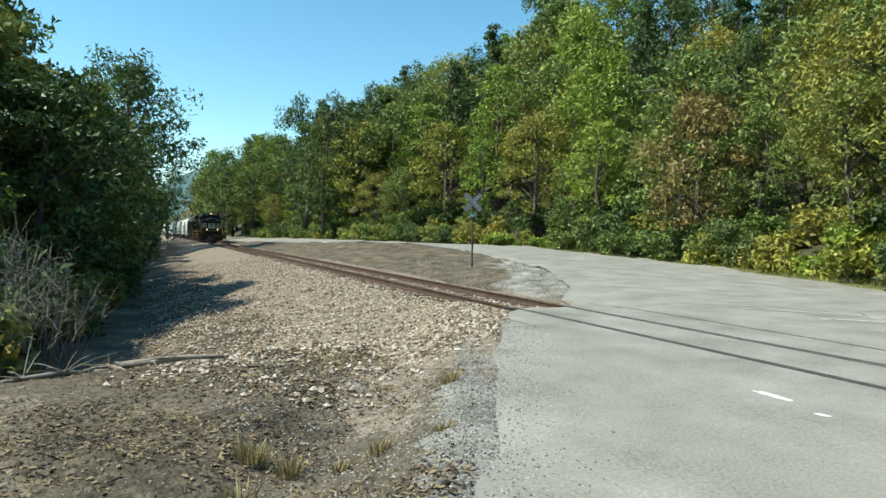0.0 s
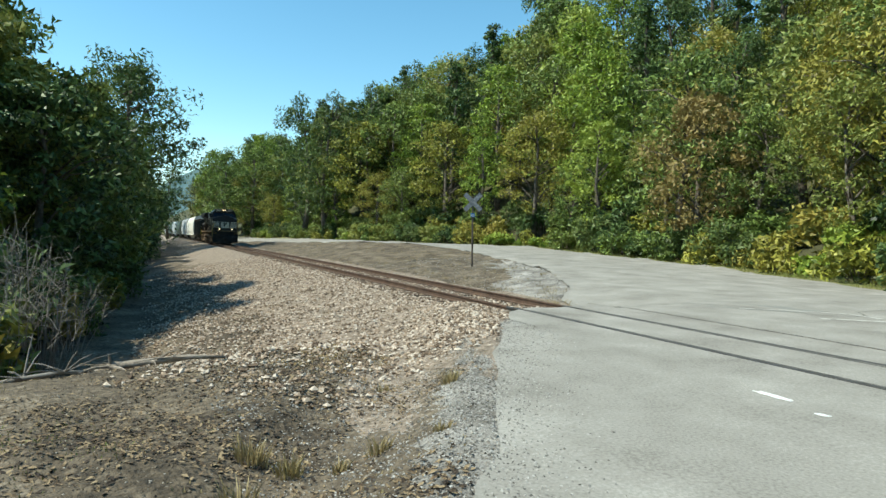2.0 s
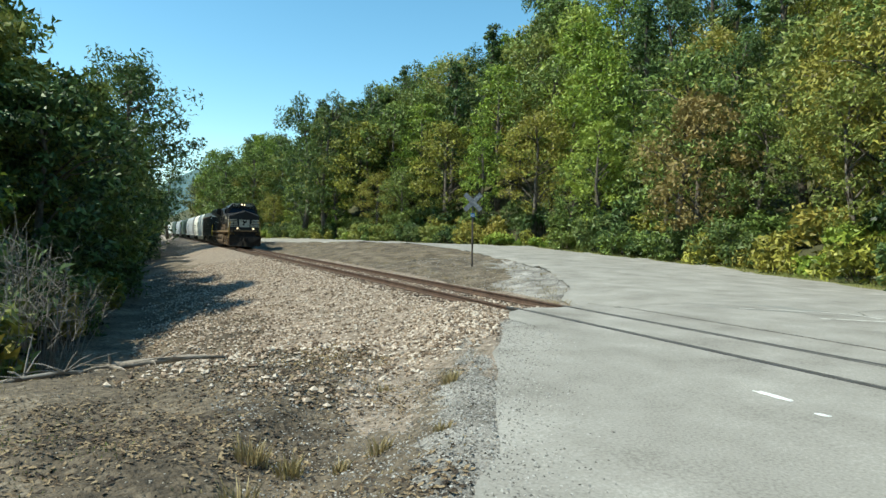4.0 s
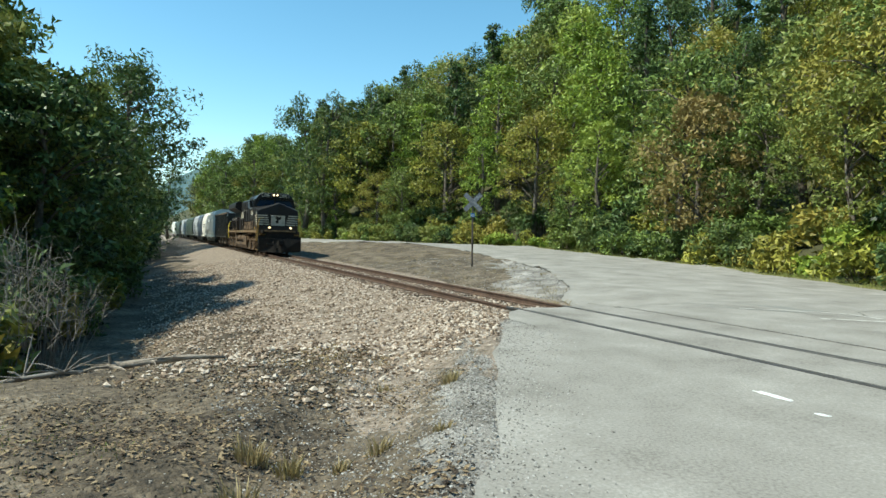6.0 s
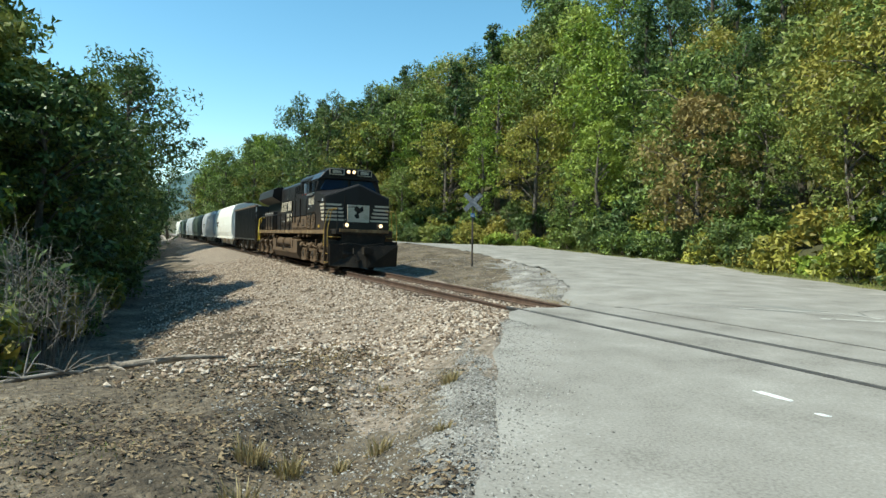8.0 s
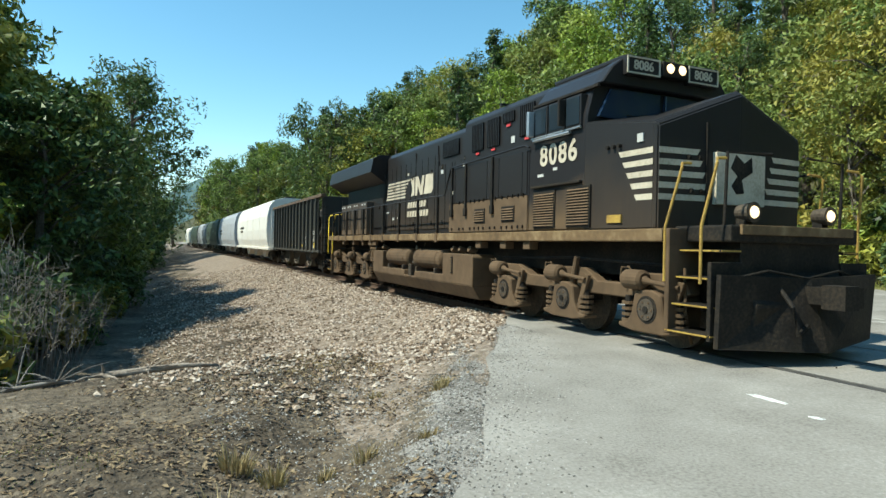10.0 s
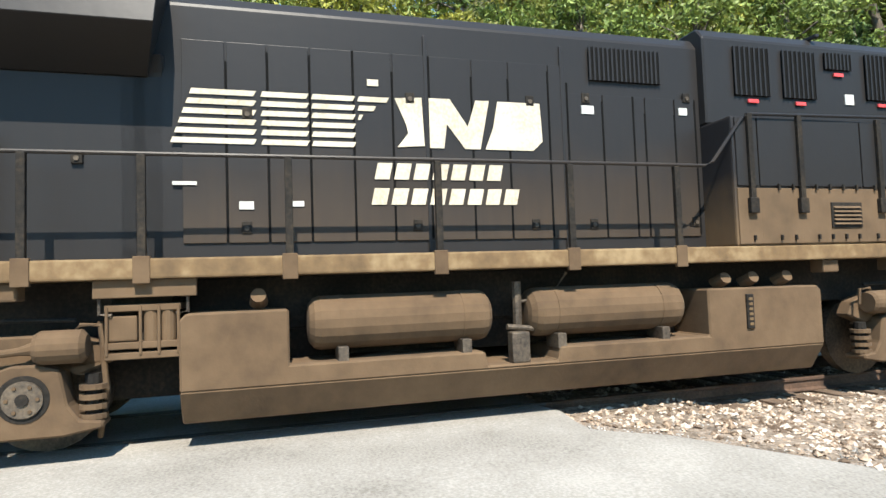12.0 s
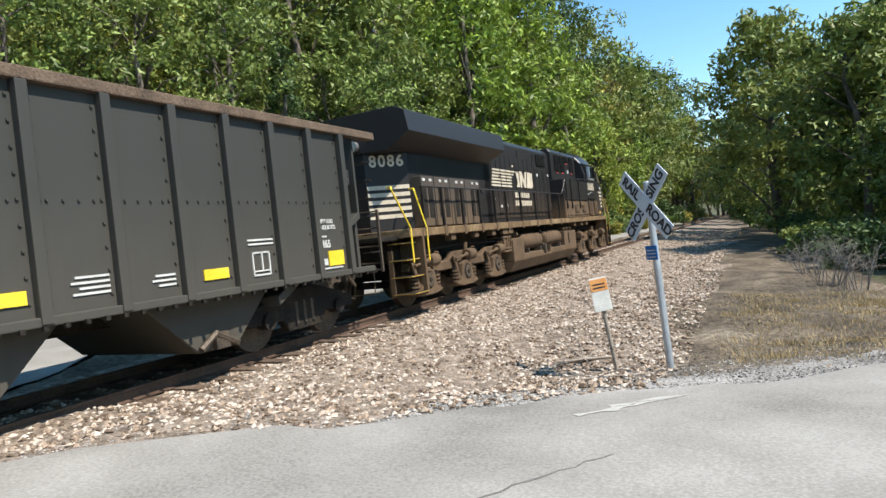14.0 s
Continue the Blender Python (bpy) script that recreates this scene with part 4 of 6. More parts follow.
def louver(parent, x, y0, y1, z0, z1, slats, material):
    """A framed louvre on a side that faces -x."""
    fr = part("louver", box(x - 0.012, x + 0.02, y0 - 0.03, y1 + 0.03, z0 - 0.03, z1 + 0.03, 0.004), M["dark_steel"], parent)
    for k in range(slats):
        z = z0 + (z1 - z0) * (k + 0.5) / slats
        h = (z1 - z0) / slats * 0.34
        part("slat", solid([(x - 0.035, z - h), (x - 0.012, z + h * 0.6), (x - 0.012, z - h)], y0, y1, "y", 0), material, fr)
    return fr


def grille(parent, x, y0, y1, z0, z1, bars):
    fr = part("grille", box(x - 0.008, x + 0.02, y0, y1, z0, z1, 0.004), M["void"], parent)
    for k in range(bars + 1):
        y = y0 + (y1 - y0) * k / bars
        part("bar", box(x - 0.022, x - 0.008, y - 0.012, y + 0.012, z0, z1, 0), M["black_clean"], fr)
    return fr


def build_locomotive():
    root = new("locomotive")
    mid = 10.5
    B = lambda n, d, m, l="": part(n, d, m, root, l)
    blk, cab_m, dust = M["black_paint"], M["cabinet_paint"], M["dust_steel"]
    B("sill", box(-1.56, 1.56, 1.42, 20.62, 1.56, 1.74, 0.02), M["sill_dust"], "tan dust-covered side sill and walkway")
    B("underframe", box(-0.95, 0.95, 1.5, 20.5, 1.02, 1.56, 0.02), M["dark_steel"])
    for y0, y1 in ((6.8, 7.4), (14.1, 15.2)):
        B("underframe_box", box(-0.7, 0.7, y0, y1, 0.4, 1.05, 0.02), M["dark_steel"])
    # fuel tank
    tank = B("fuel_tank", solid([(7.2, 0.54), (7.2, 1.19), (7.26, 1.25), (8.84, 1.26), (8.84, 0.725), (10.71, 0.725), (10.75, 0.58), (11.52, 0.58), (11.56, 0.725), (13.48, 0.725), (13.48, 1.24), (14.37, 1.24), (14.43, 1.18), (14.43, 0.54)], -1.52, 1.52, "x", 0.018), dust, "dust-coated steel fuel tank")
    part("tank_belly", solid([(-1.52, 0.545), (-1.32, 0.23), (1.32, 0.23), (1.52, 0.545)], 7.2, 14.43, "y", 0.015), dust, tank)
    part("tank_back", box(-0.9, 0.9, 8.84, 13.48, 0.7, 1.22), M["dark_steel"], tank)
    part("sight_glass", box(-1.545, -1.51, 8.23, 8.33, 0.78, 1.18, 0.01), M["dark_steel"], tank)
    for k in range(6):
        part("gauge_slot", box(-1.552, -1.543, 8.255, 8.305, 0.82 + k * 0.058, 0.85 + k * 0.058, 0), M["sill_dust"], tank)
    for y in (7.6, 8.1, 8.5, 13.75):
        part("filler_cap", tube([(-1.25, y, 1.22), (-1.25, y, 1.31), (-1.42, y, 1.38)], [0.09, 0.09, 0.07], 12), dust, tank)
    for y0, y1 in ((11.42, 13.3), (9.08, 11.0)):
        res = B("air_reservoir", drum(-1.24, y0, y1, 1.085, 0.265), dust, "dusty cylindrical air reservoir")
        for y in (y0 + 0.32, y1 - 0.32):
            part("band", tube([(-1.24, y - 0.02, 1.085), (-1.24, y + 0.02, 1.085)], [0.271, 0.271], 20), dust, res)
            part("saddle", box(-1.5, -1.2, y - 0.05, y + 0.05, 0.7, 0.86, 0.01), M["wheel_steel"], res)
    B("valve", join([rod([(-1.3, 11.1, 0.72), (-1.3, 11.1, 1.42)], 0.05), rod([(-1.3, 11.1, 1.2), (-1.3, 10.7, 1.25), (-1.3, 10.5, 1.5)], 0.018), rod([(-1.36, 11.25, 0.95), (-1.36, 10.8, 0.9)], 0.03)]), M["wheel_steel"])
    B("valve_bracket", box(-1.5, -1.36, 11.05, 11.25, 0.58, 0.9, 0.02), M["wheel_steel"])
    # equipment between tank and trucks
    rack = B("equipment_rack", box(-1.3, -0.9, 14.5, 15.02, 0.86, 1.5, 0.03), M["dark_steel"], "dusty valve rack between tank and truck")
    part("hanger_plate", box(-1.5, -1.42, 14.28, 15.12, 1.4, 1.56, 0.01), dust, rack)
    for z in (0.86, 0.95, 1.28):
        part("shelf", box(-1.45, -0.9, 14.42, 15.04, z, z + 0.06, 0.008), dust, rack)
    part("valve_box", box(-1.43, -1.2, 14.78, 15.02, 1.02, 1.24, 0.015), dust, rack)
    for y in (14.53, 14.67):
        part("filter", tube([(-1.38, y, 1.0), (-1.38, y, 1.28)], [0.065, 0.065], 14), dust, rack)
    for y in (14.44, 14.6, 14.75, 15.02):
        part("pipe", rod([(-1.45, y, 0.9), (-1.45, y, 1.32)], 0.014), dust, rack)
    for y in (14.36, 15.08):
        part("hook_rod", rod([(-1.44, y, 1.42), (-1.44, y, 1.26), (-1.44, y + (0.1 if y < 15 else -0.1), 1.25)], 0.016), M["wheel_steel"], rack)
    for y in (5.0, 5.9, 7.0, 15.8, 17.0, 18.4):
        B("lug", box(-1.5, -1.3, y - 0.12, y + 0.12, 1.4, 1.56, 0.02), dust)
    for i, yc in enumerate((3.85, 17.7)):
        t = B("truck", box(-0.6, 0.6, yc - 1.9, yc + 1.9, 0.62, 0.9, 0.03), M["dark_steel"], "six-wheel truck with dusty cast side frames")
        truck(t, yc, -1, (-2.05, 0, 2.05), 0.53, "engine")
    # long hood
    hood = B("hood", solid([(-1.03, 1.74), (-1.03, 4.28), (-0.92, 4.42), (0.92, 4.42), (1.03, 4.28), (1.03, 1.74)], 8.4, 15.0, "y", 0.02), M["black_clean"], "black engine hood with hinged doors")
    doors = [8.5, 8.8, 9.22, 9.38, 9.8, 10.26, 10.5, 11.0, 11.44, 11.93, 12.34, 12.76, 13.21, 13.63, 14.03, 14.45]
    rs = random.Random(3)
    for a, b in zip(doors, doors[1:]):
        top = 3.92 if a > 10.2 else 3.6
        part("hood_door", box(-1.05, -1.02, a + 0.012, b - 0.012, 1.9, top, 0.004), M["black_paint"], hood)
        part("door_seam", box(-1.054, -1.03, a - 0.011, a + 0.011, 1.92, top - rs.choice((0.0, 0.08, 0.2)), 0), M["void"], hood)
    for y in (10.32, 11.965):
        part("seam_post", box(-1.058, -1.02, y - 0.02, y + 0.02, 1.78, 4.15, 0.006), M["black_clean"], hood)
    for y, z in ((13.83, 3.2), (12.15, 3.44), (10.74, 3.48), (10.02, 3.55), (8.62, 3.62), (12.1, 2.06), (10.72, 2.06), (9.98, 2.06), (8.57, 2.08), (15.35, 2.72), (13.85, 2.05)):
        latch = part("latch", box(-1.066, -1.04, y - 0.05, y + 0.05, z - 0.06, z + 0.06, 0.01), M["dark_steel"], hood)
        part("latch_ring", disc(-1.078, -1.064, y, z - 0.01, 0.025, 10), M["wheel_steel"], latch)
    for y, z, w, h, m in ((10.0, 3.36, 0.16, 0.1, "white_mark"), (13.85, 2.23, 0.14, 0.08, "white_mark"), (13.38, 2.26, 0.18, 0.055, "white_mark"), (14.42, 2.47, 0.22, 0.035, "white_mark"), (12.55, 3.55, 0.12, 0.07, "cream"), (8.68, 3.4, 0.12, 0.09, "white_mark")):
        part("notice", box(-1.062, -1.045, y - w / 2, y + w / 2, z, z + h, 0), M[m], hood)
    grille(hood, -1.055, 8.99, 9.95, 3.77, 4.17, 16)
    # upper front hood behind the cab, with cooling grilles
    up = B("blower_housing", solid([(-1.16, 3.28), (-1.16, 4.38), (-1.05, 4.52), (1.05, 4.52), (1.16, 4.38), (1.16, 3.28)], 4.86, 8.42, "y", 0.02), M["black_clean"])
    for y0, y1, z0, z1 in ((7.45, 7.98, 3.66, 4.28), (6.7, 7.22, 3.66, 4.28), (6.08, 6.52, 4.08, 4.3), (5.3, 5.82, 3.7, 4.32)):
        grille(up, -1.18, y0, y1, z0, z1, 7)
        part("warning_label", box(-1.19, -1.17, (y0 + y1) / 2 - 0.08, (y0 + y1) / 2 + 0.08, z0 - 0.09, z0 - 0.045, 0), M["red_mark"], up)
    part("notice", box(-1.175, -1.155, 6.05, 6.2, 3.62, 3.76, 0), M["white_mark"], up)
    part("roof_seam", box(-1.2, 1.2, 6.6, 6.66, 4.5, 4.545, 0.01), M["black_clean"], up)
    # full-width electrical cabinet
    cabn = B("electrical_cabinet", box(-1.555, 1.555, 4.86, 8.42, 1.74, 3.28, 0.03), cab_m, "full-width black cabinet, dusty brown below")
    for a, b in ((4.9, 5.06), (5.08, 5.97), (5.99, 6.48), (6.5, 7.46), (7.48, 8.06), (8.08, 8.38)):
        part("cabinet_door", box(-1.575, -1.54, a, b, 2.445, 3.26, 0.006), M["black_clean"], cabn)
        part("lower_panel", box(-1.572, -1.54, a - 0.02, b + 0.01, 1.76, 2.42, 0.008), M["panel_dust"], cabn)
        for k in range(max(1, int((b - a) / 0.22))):
            part("hook", box(-1.60, -1.565, a + 0.1 + k * 0.21, a + 0.125 + k * 0.21, 2.4, 2.47, 0), M["dark_steel"], cabn)
            part("hook", box(-1.60, -1.565, a + 0.1 + k * 0.21, a + 0.125 + k * 0.21, 1.8, 1.86, 0), M["dark_steel"], cabn)
    louver(cabn, -1.575, 6.58, 7.0, 1.97, 2.22, 5, M["panel_dust"])
    louver(cabn, -1.575, 5.36, 5.8, 1.97, 2.22, 5, M["panel_dust"])
    part("inspection_light", box(-1.6, -1.57, 8.15, 8.23, 2.65, 2.73, 0.01), M["cream"], cabn)
    # cab
    cab = B("cab", solid([(-1.555, 1.74), (-1.555, 3.62), (-1.42, 4.12), (-1.2, 4.4), (-0.95, 4.56), (0.95, 4.56), (1.2, 4.4), (1.42, 4.12), (1.555, 3.62), (1.555, 1.74)], 3.15, 4.86, "y", 0.03), cab_m, "black crew cab")
    part("roof", box(-1.0, 1.0, 2.95, 4.9, 4.53, 4.62, 0.03), M["black_clean"], cab)
    for y0, y1 in ((3.24, 3.66), (3.7, 4.18), (4.22, 4.7)):
        w = part("side_window", box(-1.6, -1.44, y0, y1, 3.44, 3.98, 0.02), M["black_clean"], cab, "black-framed sliding cab window")
        part("window_sill", box(-1.62, -1.58, y0, y1, 3.42, 3.45, 0.004), M["alu"], w, "bright aluminium sill")
        part("pane", box(-1.612, -1.59, y0 + 0.035, y1 - 0.035, 3.49, 3.94, 0.004), M["glass"], w)
    part("mirror", box(-1.75, -1.62, 4.6, 4.68, 3.46, 3.92, 0.02), M["alu"], cab)
    part("mirror", box(-1.75, -1.62, 3.64, 3.7, 3.5, 3.95, 0.02), M["dark_steel"], cab)
    part("armrest", rod([(-1.62, 4.62, 3.38), (-1.66, 4.1, 3.37), (-1.62, 3.5, 3.38)], 0.03), M["alu"], cab)
    part("grab_rail", box(-1.62, -1.55, 3.22, 4.7, 2.52, 2.56, 0.01), M["dark_steel"], cab)
    louver(cab, -1.565, 4.0, 4.63, 1.82, 2.42, 13, M["panel_dust"])
    louver(cab, -1.565, 3.02, 3.6, 1.82, 2.44, 13, M["panel_dust"])
    # windscreen and brow
    part("gutter", box(-1.5, -1.44, 2.95, 4.86, 4.04, 4.09, 0.01), M["dark_steel"], cab)
    part("brow", solid([(-1.42, 4.12), (-1.2, 4.42), (-0.95, 4.6), (0.95, 4.6), (1.2, 4.42), (1.42, 4.12)], 2.95, 3.2, "y", 0.02), M["black_clean"], cab)
    for sx in (-1, 1):
        ws = part("windscreen", solid([(sx * 0.06, 3.52), (sx * 0.06, 4.1), (sx * 1.12, 4.08), (sx * 1.36, 3.6)], 3.08, 3.17, "y", 0.01), M["glass_blue"], cab, "blue-tinted windscreen")
        part("wiper", rod([(sx * 0.2, 3.06, 3.56), (sx * 0.55, 3.05, 3.66), (sx * 0.8, 3.05, 3.66)], 0.012, 5), M["dark_steel"], cab)
        nb = part("number_board", box(sx * 0.32, sx * 1.0, 2.84, 3.05, 4.28, 4.6, 0.02), M["black_clean"], cab)
        part("rim", join([box_data(sx * 0.66 - 0.32, sx * 0.66 + 0.32, 2.825, 2.842, 4.3, 4.325), box_data(sx * 0.66 - 0.32, sx * 0.66 + 0.32, 2.825, 2.842, 4.555, 4.58), box_data(sx * 0.66 - 0.345, sx * 0.66 - 0.32, 2.825, 2.842, 4.3, 4.58), box_data(sx * 0.66 + 0.32, sx * 0.66 + 0.345, 2.825, 2.842, 4.3, 4.58)]), M["cream"], nb)
        lettering("board_number", "8086", 0.21, M["cream"], nb, pose(sx * 0.66, 2.835, 4.44, 90, 0, 0))
    hl = part("headlight", box(-0.28, 0.28, 2.8, 3.05, 4.32, 4.58, 0.03), M["dark_steel"], cab)
    for sx in (-1, 1):
        part("lens", tube([(sx * 0.13, 2.79, 4.46), (sx * 0.13, 2.775, 4.46)], [0.08, 0.07], 16), M["lamp"], hl, "lit twin headlight lens")
    # nose
    nose = bmesh.new()
    ring = lambda y, w, zc, zs, yc: [(-w, y, 1.74), (-w, y, zs), (0, yc, zc), (w, y, zs), (w, y, 1.74), (0, yc, 1.74)]
    rings = [[nose.verts.new(p) for p in ring(*s)] for s in ((1.62, 1.46, 3.76, 3.2, 1.5), (1.68, 1.5, 3.84, 3.26, 1.57), (3.2, 1.55, 3.8, 3.5, 3.2))]
    for a, b in zip(rings, rings[1:]):
        for i in range(6):
            nose.faces.new((a[i], a[(i + 1) % 6], b[(i + 1) % 6], b[i]))
    f0 = rings[0]
    nose.faces.new((f0[0], f0[5], f0[2], f0[1]))
    nose.faces.new((f0[5], f0[4], f0[3], f0[2]))
    nose.faces.new(rings[-1])
    bmesh.ops.recalc_face_normals(nose, faces=nose.faces)
    bmesh.ops.bevel(nose, geom=nose.edges[:], offset=0.02, segments=2, affect="EDGES")
    nose_ob = B("nose", nose, M["black_paint"], "black sloped nose with cream stripes")
    for k in range(5):
        z = 2.9 - k * 0.165
        w = 0.7 - k * 0.085
        for sx in (-1, 1):
            side = lambda d: (sx * (1.506 + 0.033 * d), 1.68 + d)
            front = lambda a: (sx * a, 1.612 - 0.082 * (1.46 - a))
            part("stripe", ([(*side(0.0), z), (*side(w), z), (*side(w - 0.05), z - 0.085), (*side(0.0), z - 0.085)], [(0, 1, 2, 3)]), M["cream"], nose_ob)
            c = 0.74 - 0.05 * k
            part("stripe", ([(*front(1.455), z), (*front(c), z), (*front(c + 0.05), z - 0.085), (*front(1.455), z - 0.085)], [(0, 1, 2, 3)]), M["cream"], nose_ob)
    part("emblem_panel", box(-0.5, 0.5, 1.47, 1.56, 2.12, 2.88, 0.006), M["cream"], nose_ob, "cream emblem panel")
    part("emblem", solid([(-0.1, 2.28), (0.05, 2.3), (0.0, 2.5), (0.22, 2.62), (0.2, 2.84), (0.05, 2.74), (-0.12, 2.86), (-0.22, 2.66), (-0.08, 2.55), (-0.2, 2.4)], 1.458, 1.471, "y", 0), M["dark_steel"], nose_ob)
    part("nose_seam", box(-0.64, -0.6, 1.52, 1.58, 1.8, 3.3, 0.005), M["dark_steel"], nose_ob)
    for x_, z_ in ((-0.95, 2.78), (-0.75, 2.78), (-0.9, 2.3), (-0.72, 2.3)):
        part("nose_hook", disc(x_ - 0.02, x_ + 0.02, 1.555, z_, 0.035, 8), M["dark_steel"], nose_ob)
    part("badge", box(-1.53, -1.5, 1.86, 1.98, 3.0, 3.12, 0), M["white_mark"], nose_ob)
    for k in range(3):
        part("light_stub", disc(-1.58, -1.5, 2.6 - k * 0.13, 3.0, 0.03, 8), M["dark_steel"], nose_ob)
    part("lower_badge", box(-1.55, -1.5, 2.28, 2.6, 1.84, 1.96, 0), M["yellow_dusty"], nose_ob)
    # front platform, pilot, steps
    pilot = B("pilot", solid([(0.5, 0.18), (0.38, 0.75), (0.62, 1.15), (0.62, 1.74), (1.4, 1.74), (1.4, 0.9), (0.95, 0.3)], -0.98, 0.98, "x", 0.02), M["dark_steel"], "black front pilot with plough")
    plow = bmesh.new()
    pts = [(-1.5, 0.5, 0.22), (0, 0.1, 0.16), (1.5, 0.5, 0.22), (-1.52, 0.45, 1.15), (0, 0.36, 1.1), (1.52, 0.45, 1.15), (-1.5, 0.57, 0.22), (0, 0.2, 0.16), (1.5, 0.57, 0.22), (-1.52, 0.52, 1.15), (0, 0.46, 1.1), (1.52, 0.52, 1.15)]
    pv = [plow.verts.new(p) for p in pts]
    for q in ((0, 1, 4, 3), (1, 2, 5, 4), (6, 9, 10, 7), (7, 10, 11, 8), (3, 4, 10, 9), (4, 5, 11, 10), (0, 6, 7, 1), (1, 7, 8, 2), (0, 3, 9, 6), (2, 8, 11, 5)):
        plow.faces.new([pv[i] for i in q])
    bmesh.ops.recalc_face_normals(plow, faces=plow.faces)
    part("plough", plow, M["dark_steel"], pilot)
    part("anticlimber", box(-1.25, 1.25, 0.55, 1.5, 1.56, 1.78, 0.03), M["dark_steel"], pilot)
    part("deck_lip", box(-1.1, 1.1, 0.51, 0.56, 1.66, 1.785, 0.01), M["sill_dust"], pilot, "tan dusty deck edge")
    part("coupler", join([box_data(-0.12, 0.12, -0.05, 0.6, 0.78, 1.0), box_data(-0.24, 0.02, -0.25, 0.05, 0.74, 1.04), box_data(0.04, 0.2, -0.2, 0.0, 0.76, 1.02)]), M["dark_steel"], pilot)
    part("hose", rod([(-0.5, 0.45, 1.0), (-0.55, 0.2, 0.75), (-0.45, 0.2, 0.4), (-0.2, 0.25, 0.5)], 0.03), M["dark_steel"], pilot)
    part("uncoupling_lever", rod([(-1.45, 0.55, 1.05), (-0.7, 0.45, 1.2), (0, 0.4, 1.1), (0.7, 0.45, 1.2), (1.45, 0.55, 1.05)], 0.018), M["dark_steel"], pilot)
    for sx in (-1, 1):
        dl = part("ditch_light", disc(0, 0.01, 0, 0, 0.01, 6), M["dark_steel"], pilot)
        part("housing", tube([(sx * 0.76, 0.85, 1.96), (sx * 0.76, 0.62, 1.96)], [0.1, 0.135], 18), M["wheel_steel"], dl)
        part("lens", tube([(sx * 0.76, 0.625, 1.96), (sx * 0.76, 0.6, 1.96)], [0.085, 0.07], 18), M["lamp"], dl, "lit ditch light lens")
        part("bracket", box(sx * 0.76 - 0.07, sx * 0.76 + 0.07, 0.7, 0.85, 1.72, 1.88, 0.01), M["dark_steel"], dl)
    for end, ys in (("front", (0.6, 1.36)), ("rear", (20.0, 20.66))):
        for sx in (-1, 1):
            well = B("step_well", solid([(ys[0] if end == "rear" else ys[1] - 0.08, 0.32), (ys[0] if end == "rear" else ys[1] - 0.08, 1.74), (ys[0] + 0.08 if end == "rear" else ys[1], 1.74), (ys[0] + 0.08 if end == "rear" else ys[1], 0.32)], sx * 0.95, sx * 1.56, "x", 0.01), dust, "dusty step well with yellow-edged treads")
            for k in range(4):
                z = 0.34 + k * 0.36
                tr = part("step", box(sx * 1.0, sx * (1.54 - k * 0.06), ys[0], ys[1], z, z + 0.04, 0.01), M["dark_steel"], well)
                part("edge", box(sx * (1.545 - k * 0.06), sx * (1.56 - k * 0.06), ys[0] + 0.02, ys[1] - 0.02, z + 0.014, z + 0.034, 0), M["yellow_dusty"], tr)
                nose_y = ys[0] - 0.012 if end == "front" else ys[1] + 0.002
                part("nosing", box(sx * 1.02, sx * (1.54 - k * 0.06), nose_y, nose_y + 0.01, z + 0.014, z + 0.034, 0), M["yellow_dusty"], tr)
            post_y = ys[0] + 0.02 if end == "front" else ys[1] - 0.02
            part("stringer", box(sx * 0.98, sx * (1.54 if end == "front" else 1.1), post_y - 0.03, post_y + 0.03, 0.3, 1.3, 0.01), M["dust_steel"] if end == "rear" else M["dark_steel"], well)
            for y, top in (((0.74, 0.62), (1.36, 1.2)) if end == "front" else ((19.86, 20.03), (20.56, 20.98))):
                rail_ = B("grab_handrail", rod([(sx * 1.56, y, 1.02), (sx * 1.56, y, 1.75), (sx * 1.44, top, 2.56), (sx * 1.4, top + (0.04 if end == "front" else -0.05), 2.62), (sx * 1.2, top + (0.08 if end == "front" else -0.2), 2.64)], 0.02), M["yellow_dusty"] if end == "front" else M["yellow"], "yellow grab handrail")
    B("front_rail", rod([(-1.15, 0.75, 1.75), (-1.15, 0.72, 2.72), (-0.35, 0.7, 2.75)], 0.022), M["dark_steel"])
    B("front_rail", rod([(1.15, 0.75, 1.75), (1.15, 0.72, 2.72), (0.35, 0.7, 2.75)], 0.022), M["dark_steel"])
    # radiator section, wing and rear
    rear = B("radiator_housing", solid([(-1.03, 1.74), (-1.03, 3.55), (-1.1, 3.75), (1.1, 3.75), (1.03, 3.55), (1.03, 1.74)], 14.6, 19.45, "y", 0.02), M["black_clean"])
    wing = bmesh.new()
    prof = [(-1.06, 3.52), (-1.62, 3.84), (-1.54, 4.3), (-1.3, 4.42), (1.3, 4.42), (1.54, 4.3), (1.62, 3.84), (1.06, 3.52)]
    fa = [wing.verts.new((x, 14.6 - 0.08 * (z - 3.8) + (0.12 if z < 3.6 else 0), z)) for x, z in prof]
    fb = [wing.verts.new((x, 20.3, z)) for x, z in prof]
    for i in range(8):
        wing.faces.new((fa[i], fa[(i + 1) % 8], fb[(i + 1) % 8], fb[i]))
    wing.faces.new(fa[::-1])
    wing.faces.new(fb)
    bmesh.ops.recalc_face_normals(wing, faces=wing.faces)
    bmesh.ops.bevel(wing, geom=wing.edges[:], offset=0.006, segments=1, affect="EDGES")
    B("radiator_wing", wing, M["black_clean"], "black flared radiator roof overhanging the hood")
    B("exhaust_stack", box(-0.4, 0.4, 11.4, 12.3, 4.4, 4.5, 0.02), M["dark_steel"])
